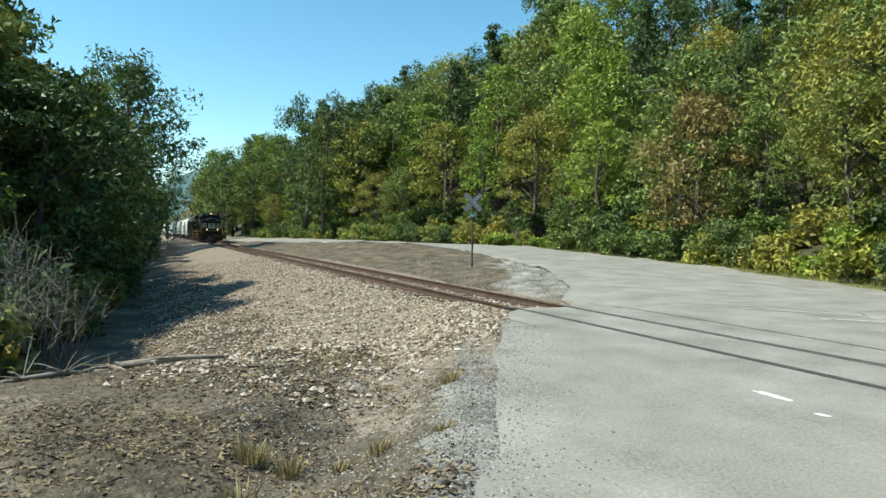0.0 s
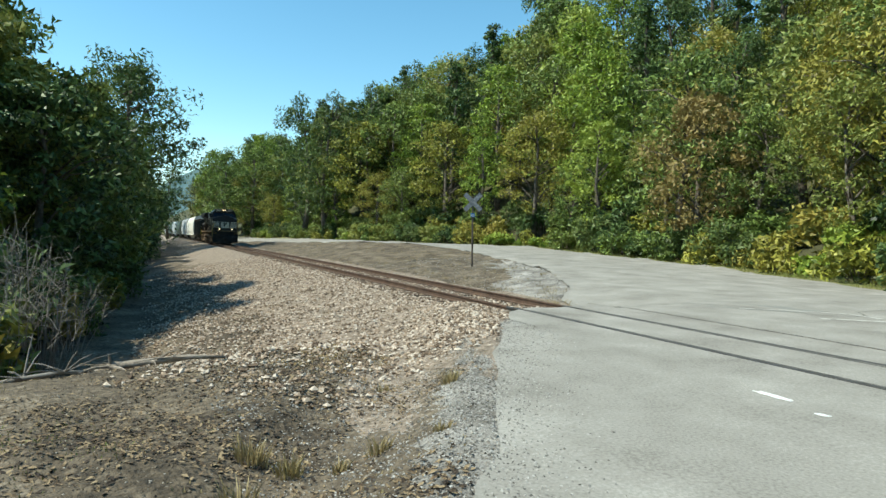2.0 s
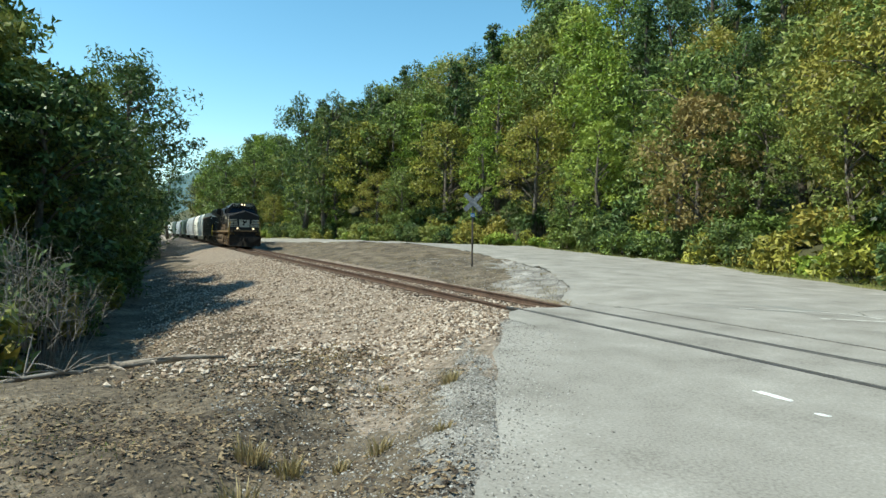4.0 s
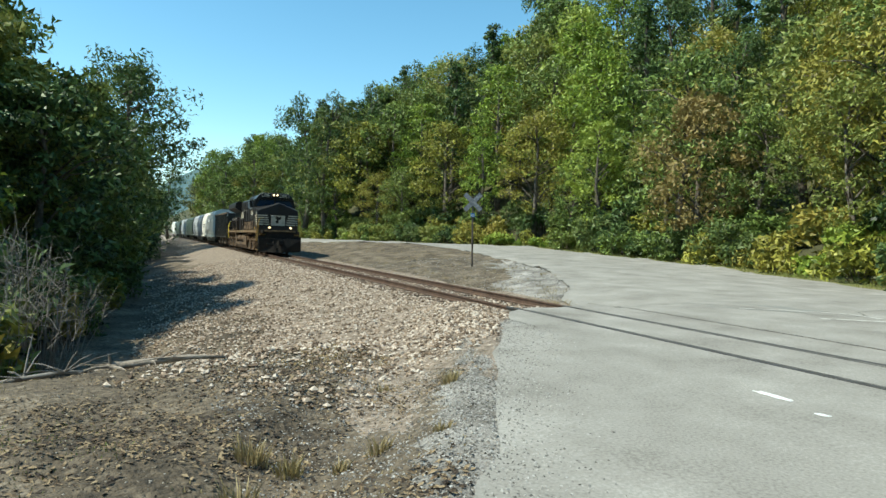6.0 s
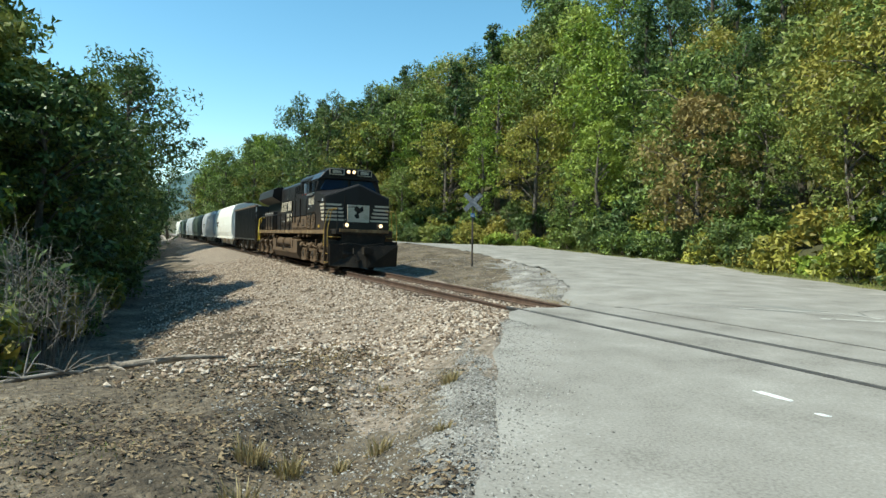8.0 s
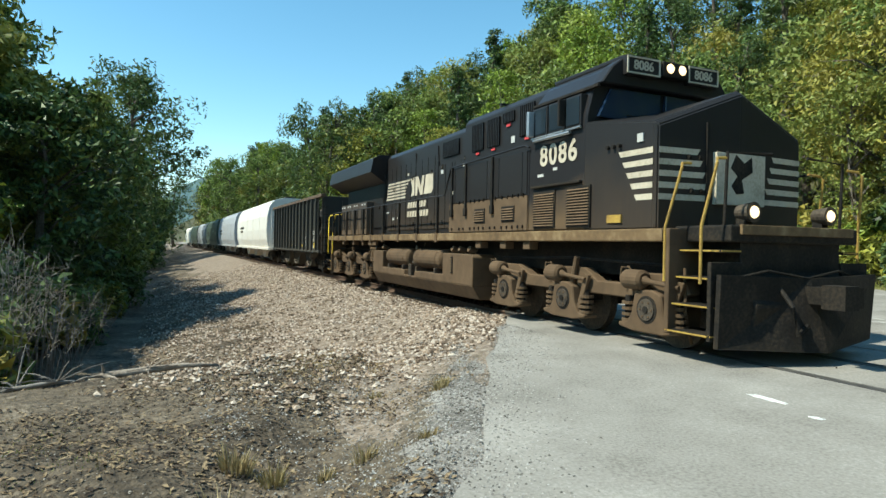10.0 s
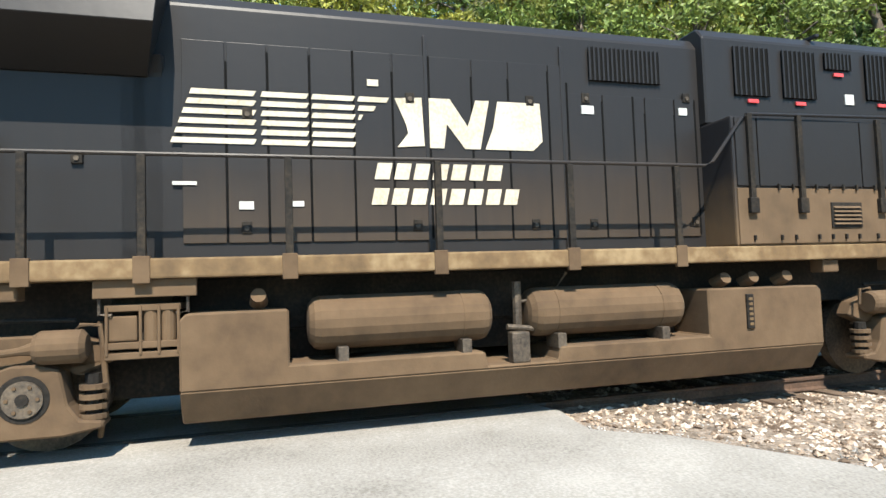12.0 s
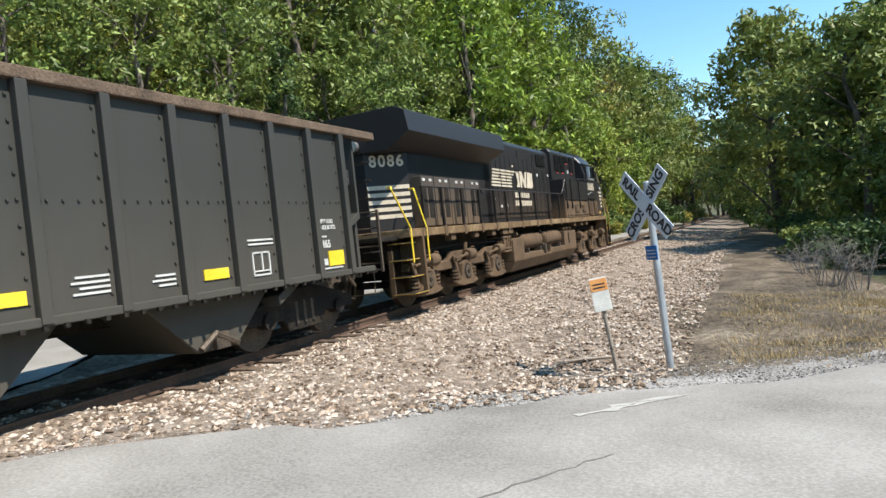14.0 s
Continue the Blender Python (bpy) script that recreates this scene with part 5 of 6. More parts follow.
    B("roof_horn", join([rod([(-0.35, 13.2, 4.5), (-0.35, 12.8, 4.52)], 0.04), box_data(-0.42, -0.28, 13.0, 13.1, 4.4, 4.5)]), M["dark_steel"])
    for k, (a, b) in enumerate(((16.05, 17.0), (17.04, 17.92), (17.96, 18.75), (18.79, 19.4))):
        lock = B("vent_locker", box(-1.3, -1.0, a, b, 1.78, 2.95, 0.02), M["locker_paint"], "dusty grey vented locker")
        for c in (0.1, 0.42):
            part("vent", box(-1.315, -1.295, a + c, min(a + c + 0.22, b - 0.03), 1.98, 2.72, 0.01), M["dark_steel"], lock)
            part("tag", box(-1.312, -1.298, a + c + 0.02, a + c + 0.14, 2.83, 2.89, 0), M["white_mark"], lock)
    tail = bmesh.new()
    plan = [(-1.03, 19.4), (-1.03, 19.46), (-0.36, 20.25), (0.36, 20.25), (1.03, 19.46), (1.03, 19.4)]
    ta = [tail.verts.new((x, y, 1.74)) for x, y in plan]
    tb = [tail.verts.new((x, y, 3.6)) for x, y in plan]
    for i in range(6):
        tail.faces.new((ta[i], ta[(i + 1) % 6], tb[(i + 1) % 6], tb[i]))
    tail.faces.new(ta[::-1])
    tail.faces.new(tb)
    bmesh.ops.recalc_face_normals(tail, faces=tail.faces)
    tail_ob = B("hood_end", tail, M["black_clean"], "tapered rear hood end with cream stripes")
    face = lambda z: pose(-0.695, 19.855, z, 90, 0, -130.3)
    for k, digit in enumerate("8086"):
        lettering("digit", digit, 0.36, M["cream"], tail_ob, face(3.33) @ pose((k - 1.5) * 0.215, 0, 0.012), width=0.17)
    for k in range(5):
        st = part("stripe", box(-0.5 + 0.03 * (4 - k) * 0, 0.5, -0.045, 0.045, 0.004, 0.012, 0), M["cream"], tail_ob)
        st.matrix_basis = face(2.08 + k * 0.165)
    part("rear_light", join([tube([(-0.2, 20.1, 3.7), (-0.2, 20.42, 3.7)], [0.1, 0.12], 14), tube([(0.08, 20.1, 3.7), (0.08, 20.42, 3.7)], [0.1, 0.12], 14)]), M["alu"], rear)
    B("rear_platform", box(-1.25, 1.25, 20.6, 21.3, 1.52, 1.62, 0.02), M["dark_steel"])
    B("rear_coupler", join([box_data(-0.12, 0.12, 21.0, 21.7, 0.78, 1.0), box_data(-0.2, 0.2, 21.6, 21.85, 0.74, 1.04)]), M["wheel_steel"])
    for x in (-0.55, -0.4, 0.5):
        B("air_hose", rod([(x, 21.15, 1.1), (x, 21.45, 0.75), (x + 0.1, 21.5, 0.4), (x + 0.15, 21.7, 0.55)], 0.03), M["dark_steel"])
    # walkway handrails
    low_y = [9.19, 10.53, 12.0, 13.46, 14.72, 15.64, 16.7, 17.8, 18.9, 19.85]
    for y in low_y:
        st = B("stanchion", box(-1.56, -1.5, y - 0.035, y + 0.035, 1.6, 2.66, 0.008), M["dark_steel"])
        part("foot", box(-1.575, -1.52, y - 0.07, y + 0.07, 1.52, 1.76, 0.008), M["dust_steel"], st)
    for y in (8.2, 7.47, 6.22):
        st = B("stanchion", box(-1.62, -1.575, y - 0.035, y + 0.035, 2.2, 3.3, 0.008), M["dark_steel"])
        part("foot", box(-1.63, -1.57, y - 0.06, y + 0.06, 2.12, 2.3, 0.008), M["dark_steel"], st)
    B("handrail", rod([(-1.53, 20.0, 2.35), (-1.53, 19.85, 2.66), (-1.53, 8.8, 2.68), (-1.55, 8.7, 2.72), (-1.6, 8.3, 3.24), (-1.6, 8.18, 3.29), (-1.6, 4.95, 3.36), (-1.6, 4.8, 3.3)], 0.02), M["black_paint"])
    B("handrail", rod([(1.53, 20.0, 2.35), (1.53, 19.85, 2.66), (1.53, 1.5, 2.67)], 0.02), M["black_paint"])
    # markings: stripes, emblem and word bars as plain cream shapes
    x = -1.062
    def decal(pts, name="marking"):
        part(name, ([(x, y, z) for y, z in pts], [tuple(range(len(pts)))]), M["cream"], hood)
    for k in range(6):
        z = 3.43 - k * 0.098
        a0, a1 = 14.35 + 0.035 * k, 12.38 + 0.14 * k
        for c0, c1 in ((a0, 13.74), (13.68, 13.22), (13.18, 12.74), (12.70, a1)):
            if c0 > c1:
                decal([(c0, z), (c1, z), (c1 + 0.03, z - 0.055), (c0 + 0.02, z - 0.055)])
    decal([(y, z - 0.05) for y, z in [(12.32, 3.48), (12.02, 3.5), (12.0, 2.97), (12.3, 2.95), (12.18, 3.1), (12.2, 3.2)]])
    decal([(y, z - 0.05) for y, z in [(11.94, 3.5), (11.7, 3.5), (11.5, 3.2), (11.4, 3.5), (11.24, 3.5), (11.36, 2.95), (11.54, 2.95), (11.74, 3.22), (11.78, 2.95), (11.94, 2.95)]])
    decal([(y, z - 0.05) for y, z in [(11.14, 3.5), (10.62, 3.5), (10.6, 3.06), (10.72, 2.95), (11.3, 2.95), (11.2, 3.2)]])
    for y0, y1, z, n in ((12.52, 11.05, 2.725, 7), (12.56, 10.86, 2.455, 8)):
        step = (y0 - y1) / n
        for k in range(n):
            a, b = y0 - k * step, y0 - (k + 0.76) * step
            decal([(a, z), (b, z), (b + 0.04, z - 0.175), (a + 0.04, z - 0.175)], "word_bar")
    for k, digit in enumerate("8086"):
        lettering("digit", digit, 0.5, M["cream"], cab, side_text(-1.565, 3.92 + (1.5 - k) * 0.287, 3.07), width=0.24)
    for y0, y1, z in ((4.55, 4.36, 2.72), (4.06, 3.94, 2.8)):
        part("small_marking", box(-1.562, -1.553, y1, y0, z, z + 0.05, 0), M["white_mark"], cab)
    for o in root.children:
        o.location.y -= mid
    TRAIN.append((root, mid))
    return tagged(root, "black diesel freight locomotive, dusty brown below, with cream markings", "locomotive")


build_locomotive()

# ---- freight cars ----
def car_truck(parent, yc):
    t = part("truck", box(-0.5, 0.5, yc - 0.25, yc + 0.25, 0.6, 0.85, 0.02), M["dark_steel"], parent)
    truck(t, yc, -1, (-0.9, 0.9), 0.46, "car")


def gondola_hopper():
    """Open-topped ribbed hopper."""
    root = new("open_hopper_car")
    L0, L1, mid = 21.95, 35.1, 28.5
    B = lambda n, d, m, l="": part(n, d, m, root, l)
    m = M["car_black"]
    for sx in (-1, 1):
        side = B("side_wall", box(sx * 1.48, sx * 1.53, L0 + 0.72, L1 - 0.72, 1.08, 3.5, 0.005), m, "black riveted side wall")
        part("top_chord", box(sx * 1.42, sx * 1.63, L0 - 0.2, L1, 3.48, 3.62, 0.02), M["tie"], side, "rusty brown top chord")
        part("side_sill", box(sx * 1.45, sx * 1.62, L0 + 0.2, L1 - 0.2, 1.0, 1.1, 0.015), m, side)
        y, rivets = 22.85, []
        while y < L1 - 0.5:
            rib = part("rib", box(sx * 1.53, sx * 1.64, y - 0.06, y + 0.06, 1.02, 3.48, 0.012), m, side)
            rivets += [disc(-1.552, -1.53, y + dy, 1.25 + k * 0.26, 0.018, 6) for k in range(9) for dy in (-0.11, 0.11)]
            rivets += [disc(-1.552, -1.53, y + 0.2 + k * 0.17, 2.28, 0.016, 6) for k in range(4)]
            y += 0.885
        if sx < 0:
            tagged(part("rivets", join(rivets), m, side), kind="stuff")
            tagged(part("sill_bolts", join([box_data(-1.65, -1.6, L0 + 0.5 + k * 0.22, L0 + 0.55 + k * 0.22, 0.96, 1.01) for k in range(55)]), M["dark_steel"], side), kind="stuff")
    for ye, s in ((L0 + 0.3, 1), (L1 - 0.3, -1)):
        B("end_wall", solid([(ye, 2.0), (ye, 3.55), (ye + s * 0.06, 3.55), (ye + s * 0.06, 2.1), (ye + s * 2.4, 0.85), (ye + s * 2.4, 0.7)], -1.46, 1.46, "x", 0.01), m)
        for k in range(7):
            z = 1.0 + k * 0.34
            B("ladder_rung", rod([(-1.6, ye - s * 0.02, z), (-1.6, ye - s * 0.3, z), (-1.25, ye - s * 0.3, z)], 0.014, 5), M["dark_steel"])
        B("end_platform", box(-1.5, 1.5, min(ye, ye - s * 0.35), max(ye, ye - s * 0.35), 0.95, 1.03, 0.01), M["dark_steel"])
        B("end_post", join([box_data(x - 0.04, x + 0.04, ye - 0.04, ye + 0.04, 0.9, 3.4) for x in (-1.3, -0.5, 0.5, 1.3)]), m)
        B("coupler", join([box_data(-0.12, 0.12, min(ye - s * 0.6, ye), max(ye - s * 0.6, ye), 0.78, 1.0)]), M["wheel_steel"])
    for a in (25.7, 28.9, 31.6):
        B("hopper_bay", solid([(a - 1.1, 1.02), (a + 1.15, 1.02), (a + 0.35, 0.27), (a - 0.35, 0.27)], -1.25, 1.25, "x", 0.015), m)
        B("bay_lever", join([rod([(-1.3, a - 0.3, 0.3), (-1.32, a + 0.1, 0.5), (-1.3, a + 0.35, 0.32)], 0.05, 6), box_data(-1.34, -1.2, a - 0.12, a + 0.12, 0.28, 0.5)]), M["wheel_steel"])
    B("centre_sill", box(-0.25, 0.25, L0, L1, 0.75, 1.0, 0.01), M["dark_steel"])
    B("load", box(-1.46, 1.46, L0 + 0.5, L1 - 0.5, 2.6, 2.9, 0.05), M["coal"])
    for yc in (L0 + 1.75, L1 - 1.75):
        car_truck(root, yc)
    # reflective plates and stencils
    for y, z0, z1 in ((23.22, 1.2, 1.45), (25.88, 1.24, 1.38), (28.5, 1.24, 1.38), (31.1, 1.24, 1.38), (33.8, 1.24, 1.38)):
        B("reflector_plate", box(-1.552, -1.53, y - 0.21, y + 0.21, z0, z1, 0), M["yellow"], "yellow reflective plate")
    B("white_plate", box(-1.55, -1.53, 23.47, 23.61, 1.22, 1.33, 0), M["white_mark"])
    b0, b1, c0, c1 = 24.84, 25.2, 1.2, 1.55
    sten = B("stencil_box", join([box_data(-1.547, -1.53, b0, b1, c0, c0 + 0.025), box_data(-1.547, -1.53, b0, b1, c1 - 0.025, c1), box_data(-1.547, -1.53, b0, b0 + 0.025, c0, c1), box_data(-1.547, -1.53, b1 - 0.025, b1, c0, c1), box_data(-1.547, -1.53, 24.99, 25.015, c0 + 0.06, c1), box_data(-1.547, -1.53, b0, b1, c0 + 0.06, c0 + 0.08)]), M["white_mark"])
    rb = random.Random(9)
    for y, z, n, w in ((25.02, 1.65, 2, 0.56), (27.62, 1.26, 4, 0.44), (26.7, 1.24, 3, 0.34), (23.53, 1.69, 1, 0.2), (23.36, 1.15, 1, 0.6)):
        for k in range(n):
            B("stencil_line", box_data(-1.546, -1.53, y - w / 2, y + w / 2 - rb.uniform(0, 0.1), z + k * 0.06, z + k * 0.06 + 0.026), M["white_mark"])
    lettering("stencil", "EMPTY LOAD", 0.1, M["white_mark"], root, side_text(-1.54, 23.42, 1.955), width=0.4)
    lettering("stencil", "1/4 ADJ BLOCK", 0.1, M["white_mark"], root, side_text(-1.54, 23.4, 1.855), width=0.47)
    lettering("stencil", "H65", 0.18, M["white_mark"], root, side_text(-1.54, 23.48, 1.57), width=0.27)
    for x0 in (-1.55, -0.95):
        B("ladder_post", box(x0 - 0.025, x0 + 0.025, 21.78, 21.83, 0.95, 2.15, 0.006), M["wheel_steel"])
    for z in (1.12, 1.45, 1.8, 2.12):
        B("ladder_rung", rod([(-1.55, 21.8, z), (-0.95, 21.8, z)], 0.016, 6), M["wheel_steel"])
    B("brake_hose", rod([(-0.6, 21.75, 1.0), (-0.65, 21.5, 0.7), (-0.55, 21.42, 0.42), (-0.4, 21.5, 0.5)], 0.03, 6), M["wheel_steel"])
    B("brake_rigging", rod([(-1.4, 21.9, 0.95), (-1.42, 21.95, 0.55), (-0.7, 21.9, 0.5), (-0.7, 21.85, 0.9)], 0.02, 6), M["wheel_steel"])
    for o in root.children:
        o.location.y -= mid
    TRAIN.append((root, mid))
    tagged(root, "black ribbed open-top hopper car with yellow reflective plates", "hopper car")


def covered_hopper(L0, L1, paint, label):
    """Curved-sided covered hopper."""
    root = new("covered_hopper_car")
    mid = (L0 + L1) / 2
    B = lambda n, d, m, l="": part(n, d, m, root, l)
    prof = [(-1.42, 1.0), (-1.58, 1.6), (-1.62, 2.3), (-1.58, 3.2), (-1.42, 3.9), (-1.1, 4.3), (-0.6, 4.45), (0.6, 4.45), (1.1, 4.3), (1.42, 3.9), (1.58, 3.2), (1.62, 2.3), (1.58, 1.6), (1.42, 1.0)]
    body = B("body", solid(prof, L0 + 1.0, L1 - 1.0, "y", 0.02), paint)
    n = 5
    for k in range(n + 1):
        y = L0 + 1.05 + (L1 - L0 - 2.1) * k / n
        part("seam_rib", solid([(a * 1.008, c) for a, c in prof], y - 0.04, y + 0.04, "y", 0), paint, body)
    B("side_sill", box(-1.6, 1.6, L0 + 0.3, L1 - 0.3, 0.9, 1.06, 0.02), paint)
    B("roof_walk", box(-0.35, 0.35, L0 + 1.0, L1 - 1.0, 4.5, 4.56, 0.01), M["wheel_steel"])
    for k in range(6):
        y = L0 + 2.5 + (L1 - L0 - 5) * k / 5
        B("hatch", box(-0.35, 0.35, y - 0.5, y + 0.5, 4.44, 4.54, 0.03), paint)
    for s, ye in ((1, L0 + 0.4), (-1, L1 - 0.4)):
        B("end_sheet", solid([(ye + s * 0.65, 3.8), (ye + s * 0.7, 4.2), (ye + s * 2.0, 1.0), (ye + s * 1.9, 1.0)], -1.3, 1.3, "x", 0), paint)
        B("end_frame", join([box_data(x - 0.05, x + 0.05, ye - 0.05, ye + 0.05, 0.9, 3.6) for x in (-1.35, -0.5, 0.5, 1.35)] + [box_data(-1.4, 1.4, ye - 0.05, ye + 0.05, 3.5, 3.6), box_data(-1.5, 1.5, ye - 0.3, ye + 0.3, 0.92, 1.0)]), paint)
        B("coupler", join([box_data(-0.12, 0.12, ye - 0.75, ye + 0.3, 0.78, 1.0)]), M["wheel_steel"])
    for k in range(3):
        y = mid + (k - 1) * (L1 - L0) * 0.23
        B("outlet_bay", solid([(y - 1.5, 1.0), (y + 1.5, 1.0), (y + 0.4, 0.35), (y - 0.4, 0.35)], -1.1, 1.1, "x", 0.01), paint)
    B("stencil_line", box_data(-1.632, -1.6, mid + 4.0, mid + 6.4, 2.5, 2.68), M["dark_steel"])
    B("stencil_line", box_data(-1.632, -1.6, mid + 4.4, mid + 6.1, 2.2, 2.36), M["dark_steel"])
    for yc in (L0 + 2.0, L1 - 2.0):
        car_truck(root, yc)
    for o in root.children:
        o.location.y -= mid
    TRAIN.append((root, mid))
    tagged(root, label, "hopper car", group="covered hoppers of the train")


gondola_hopper()
covered_hopper(36.6, 56.4, M["car_cream"], "cream covered hopper car with curved sides")
covered_hopper(57.0, 76.8, M["car_grey"], "pale grey covered hopper car")
covered_hopper(77.4, 97.2, M["car_green"], "dark green covered hopper car")
covered_hopper(97.8, 117.6, M["car_grey"], "pale grey covered hopper car")
covered_hopper(118.2, 138.0, M["car_green"], "dark green covered hopper car")
covered_hopper(138.6, 158.4, M["car_cream"], "cream covered hopper car with curved sides")

# ---- signs and small things ----
M["galvanised"] = surface("galvanised_post", [(0.38, 0.4, 0.42), (0.5, 0.52, 0.54), (0.58, 0.6, 0.62)], 6, 0.45, 0.1, metal=0.7)
M["blade"] = surface("weathered_white_sheeting", [(0.42, 0.46, 0.5), (0.55, 0.58, 0.62), (0.62, 0.66, 0.7)], 4, 0.5, 0.08)
M["blade_back"] = surface("grey_blade_back", [(0.08, 0.09, 0.1), (0.13, 0.14, 0.155), (0.3, 0.31, 0.32)], 9, 0.6, 0.1)
M["letter"] = surface("black_letters", [(0.012, 0.012, 0.014), (0.025, 0.025, 0.03)], 5, 0.5, 0)
M["blue"] = surface("blue_plate", [(0.008, 0.09, 0.26), (0.012, 0.13, 0.36)], 5, 0.45, 0)
M["old_post"] = surface("dark_weathered_post", [(0.05, 0.04, 0.035), (0.1, 0.08, 0.065)], 5, 0.9, 0.4)
M["orange"] = surface("faded_orange_sign", [(0.6, 0.24, 0.06), (0.75, 0.36, 0.12)], 6, 0.6, 0.05)
M["sign_white"] = surface("dirty_white_sign", [(0.5, 0.48, 0.42), (0.75, 0.73, 0.67)], 6, 0.6, 0.05)
M["paint_mark"] = surface("white_road_paint", [(0.55, 0.55, 0.53), (0.78, 0.78, 0.76)], 9, 0.8, 0.1)
M["crack"] = surface("asphalt_crack", [(0.12, 0.115, 0.1), (0.2, 0.19, 0.17)], 8, 0.95, 0.3)
M["pale_wear"] = surface("pale_worn_asphalt", [(0.36, 0.34, 0.3), (0.46, 0.44, 0.4)], 6, 0.95, 0.2, spread=1)
M["dark_patch"] = surface("asphalt_patch", [(0.17, 0.165, 0.15), (0.235, 0.225, 0.2)], 1.5, 0.93, 0.35, 60, spread=1, bump_depth=0.006)
M["straw"] = surface("tan_dead_grass_mat", [(0.22, 0.15, 0.08), (0.36, 0.26, 0.14), (0.46, 0.36, 0.22)], 3, 0.95, 0.8, 20, spread=1)
M["twig"] = surface("grey_bare_twig", [(0.12, 0.1, 0.085), (0.2, 0.175, 0.15), (0.27, 0.245, 0.22)], 6, 0.9, 0.2)


def crossbuck(x, y, z, turn, lean, tall, post_material, dark, label):
    """Post with two crossed blades, lettered on the face that looks along local -y."""
    root = new("crossbuck_sign")
    post = part("post", tube([(0, 0, -0.25), (0, 0, tall)], [0.05, 0.045], 12), post_material, root)
    part("post_cap", tube([(0, 0, tall), (0, 0, tall + 0.02)], [0.05, 0.03], 12), post_material, post)
    for k, (ang, words) in enumerate(((45, ("RAIL", "ROAD")), (-45, ("CROS", "SING")))):
        # the plate with RAIL ROAD falls to the reader's right, CROSSING rises
        a = radians(-45 if k == 0 else 45)
        rot = Matrix.Rotation(a, 4, "Y").inverted()
        plate = part("blade", box(-0.58, 0.58, -0.075 + 0.012 * k, -0.062 + 0.012 * k, -0.115, 0.115, 0.004), M["blade_back"] if dark else M["blade"], root, "grey weathered back of a crossed blade" if dark else "white crossed blade with black letters")
        plate.matrix_basis = Matrix.Translation((0, 0, tall - 0.28)) @ rot
        if not dark:
            for sx, w in ((-1, words[0]), (1, words[1])):
                lettering("letters", w, 0.19, M["letter"], plate, pose(sx * 0.335, -0.08 + 0.012 * k, 0, 90, 0, 0))
        for sx in (-0.52, 0.52):
            part("rivet", tube([(sx, -0.08 + 0.012 * k, 0), (sx, -0.06 + 0.012 * k, 0)], [0.012, 0.012], 8), M["galvanised"], plate)
    pl = part("blue_plate", box(-0.11, 0.11, -0.07, -0.055, tall - 1.03, tall - 0.84, 0.006), M["blue"], root, "small blue information plate")
    part("plate_lines", join([box_data(-0.085, 0.085, -0.073, -0.069, tall - 1.0 + k * 0.045, tall - 0.988 + k * 0.045) for k in range(3)]), M["white_mark"], pl)
    root.matrix_basis = pose(x, y, z) @ Matrix.Rotation(radians(lean), 4, Vector((0, 1, 0))) @ pose(0, 0, 0, 0, 0, turn)
    return tagged(root, label, "crossing sign")


crossbuck(-6.82, -9.74, float(height(-6.82, -9.74)), 137, 1.7, 2.52, M["galvanised"], False, "railroad crossbuck on a galvanised post beside the ballast")
crossbuck(6.3, 27.6, float(height(6.3, 27.6)), -28, -1.0, 3.5, M["old_post"], True, "weathered crossbuck seen from behind on a dark post")


def marker_post():
    root = new("marker_sign")
    part("post", tube([(0, 0, -0.2), (0, 0, 1.0)], [0.032, 0.03], 8), M["dead_wood"], root)
    panel = part("panel", box(-0.13, 0.13, -0.05, -0.035, 0.86, 1.36, 0.008), M["sign_white"], root, "peeling white and orange panel")
    part("orange_band", box(-0.125, 0.125, -0.054, -0.049, 1.16, 1.34, 0.003), M["orange"], panel)
    part("print_lines", join([box_data(-0.09, 0.09, -0.057, -0.053, 1.2 + k * 0.05, 1.22 + k * 0.05) for k in range(2)]), M["letter"], panel)
    root.matrix_basis = pose(-6.0, -10.25, float(height(-6.0, -10.25)) + 0.02, 0, 7, 0) @ pose(0, 0, 0, 0, 0, 202)
    tagged(root, "small leaning marker sign with faded orange and white panel", "sign")


marker_post()


def flat_patch(name, pts, lift, material, label, category):
    """A thin worn or painted patch lying on the road."""
    n = len(pts)
    verts = [(x, y, float(road_top(x, y)) + lift) for x, y in pts] + [(x, y, float(road_top(x, y)) - 0.02) for x, y in pts]
    faces = [tuple(range(n))] + [(i, n + i, n + (i + 1) % n, (i + 1) % n) for i in range(n)]
    return tagged(mesh_object(name, verts, faces, material), label, category, kind="structure")


def road_top(x, y):
    z = float(height(x, y))
    return z + 0.022 if x < -1.9 else z + 0.03 if x > 2.03 else -0.012


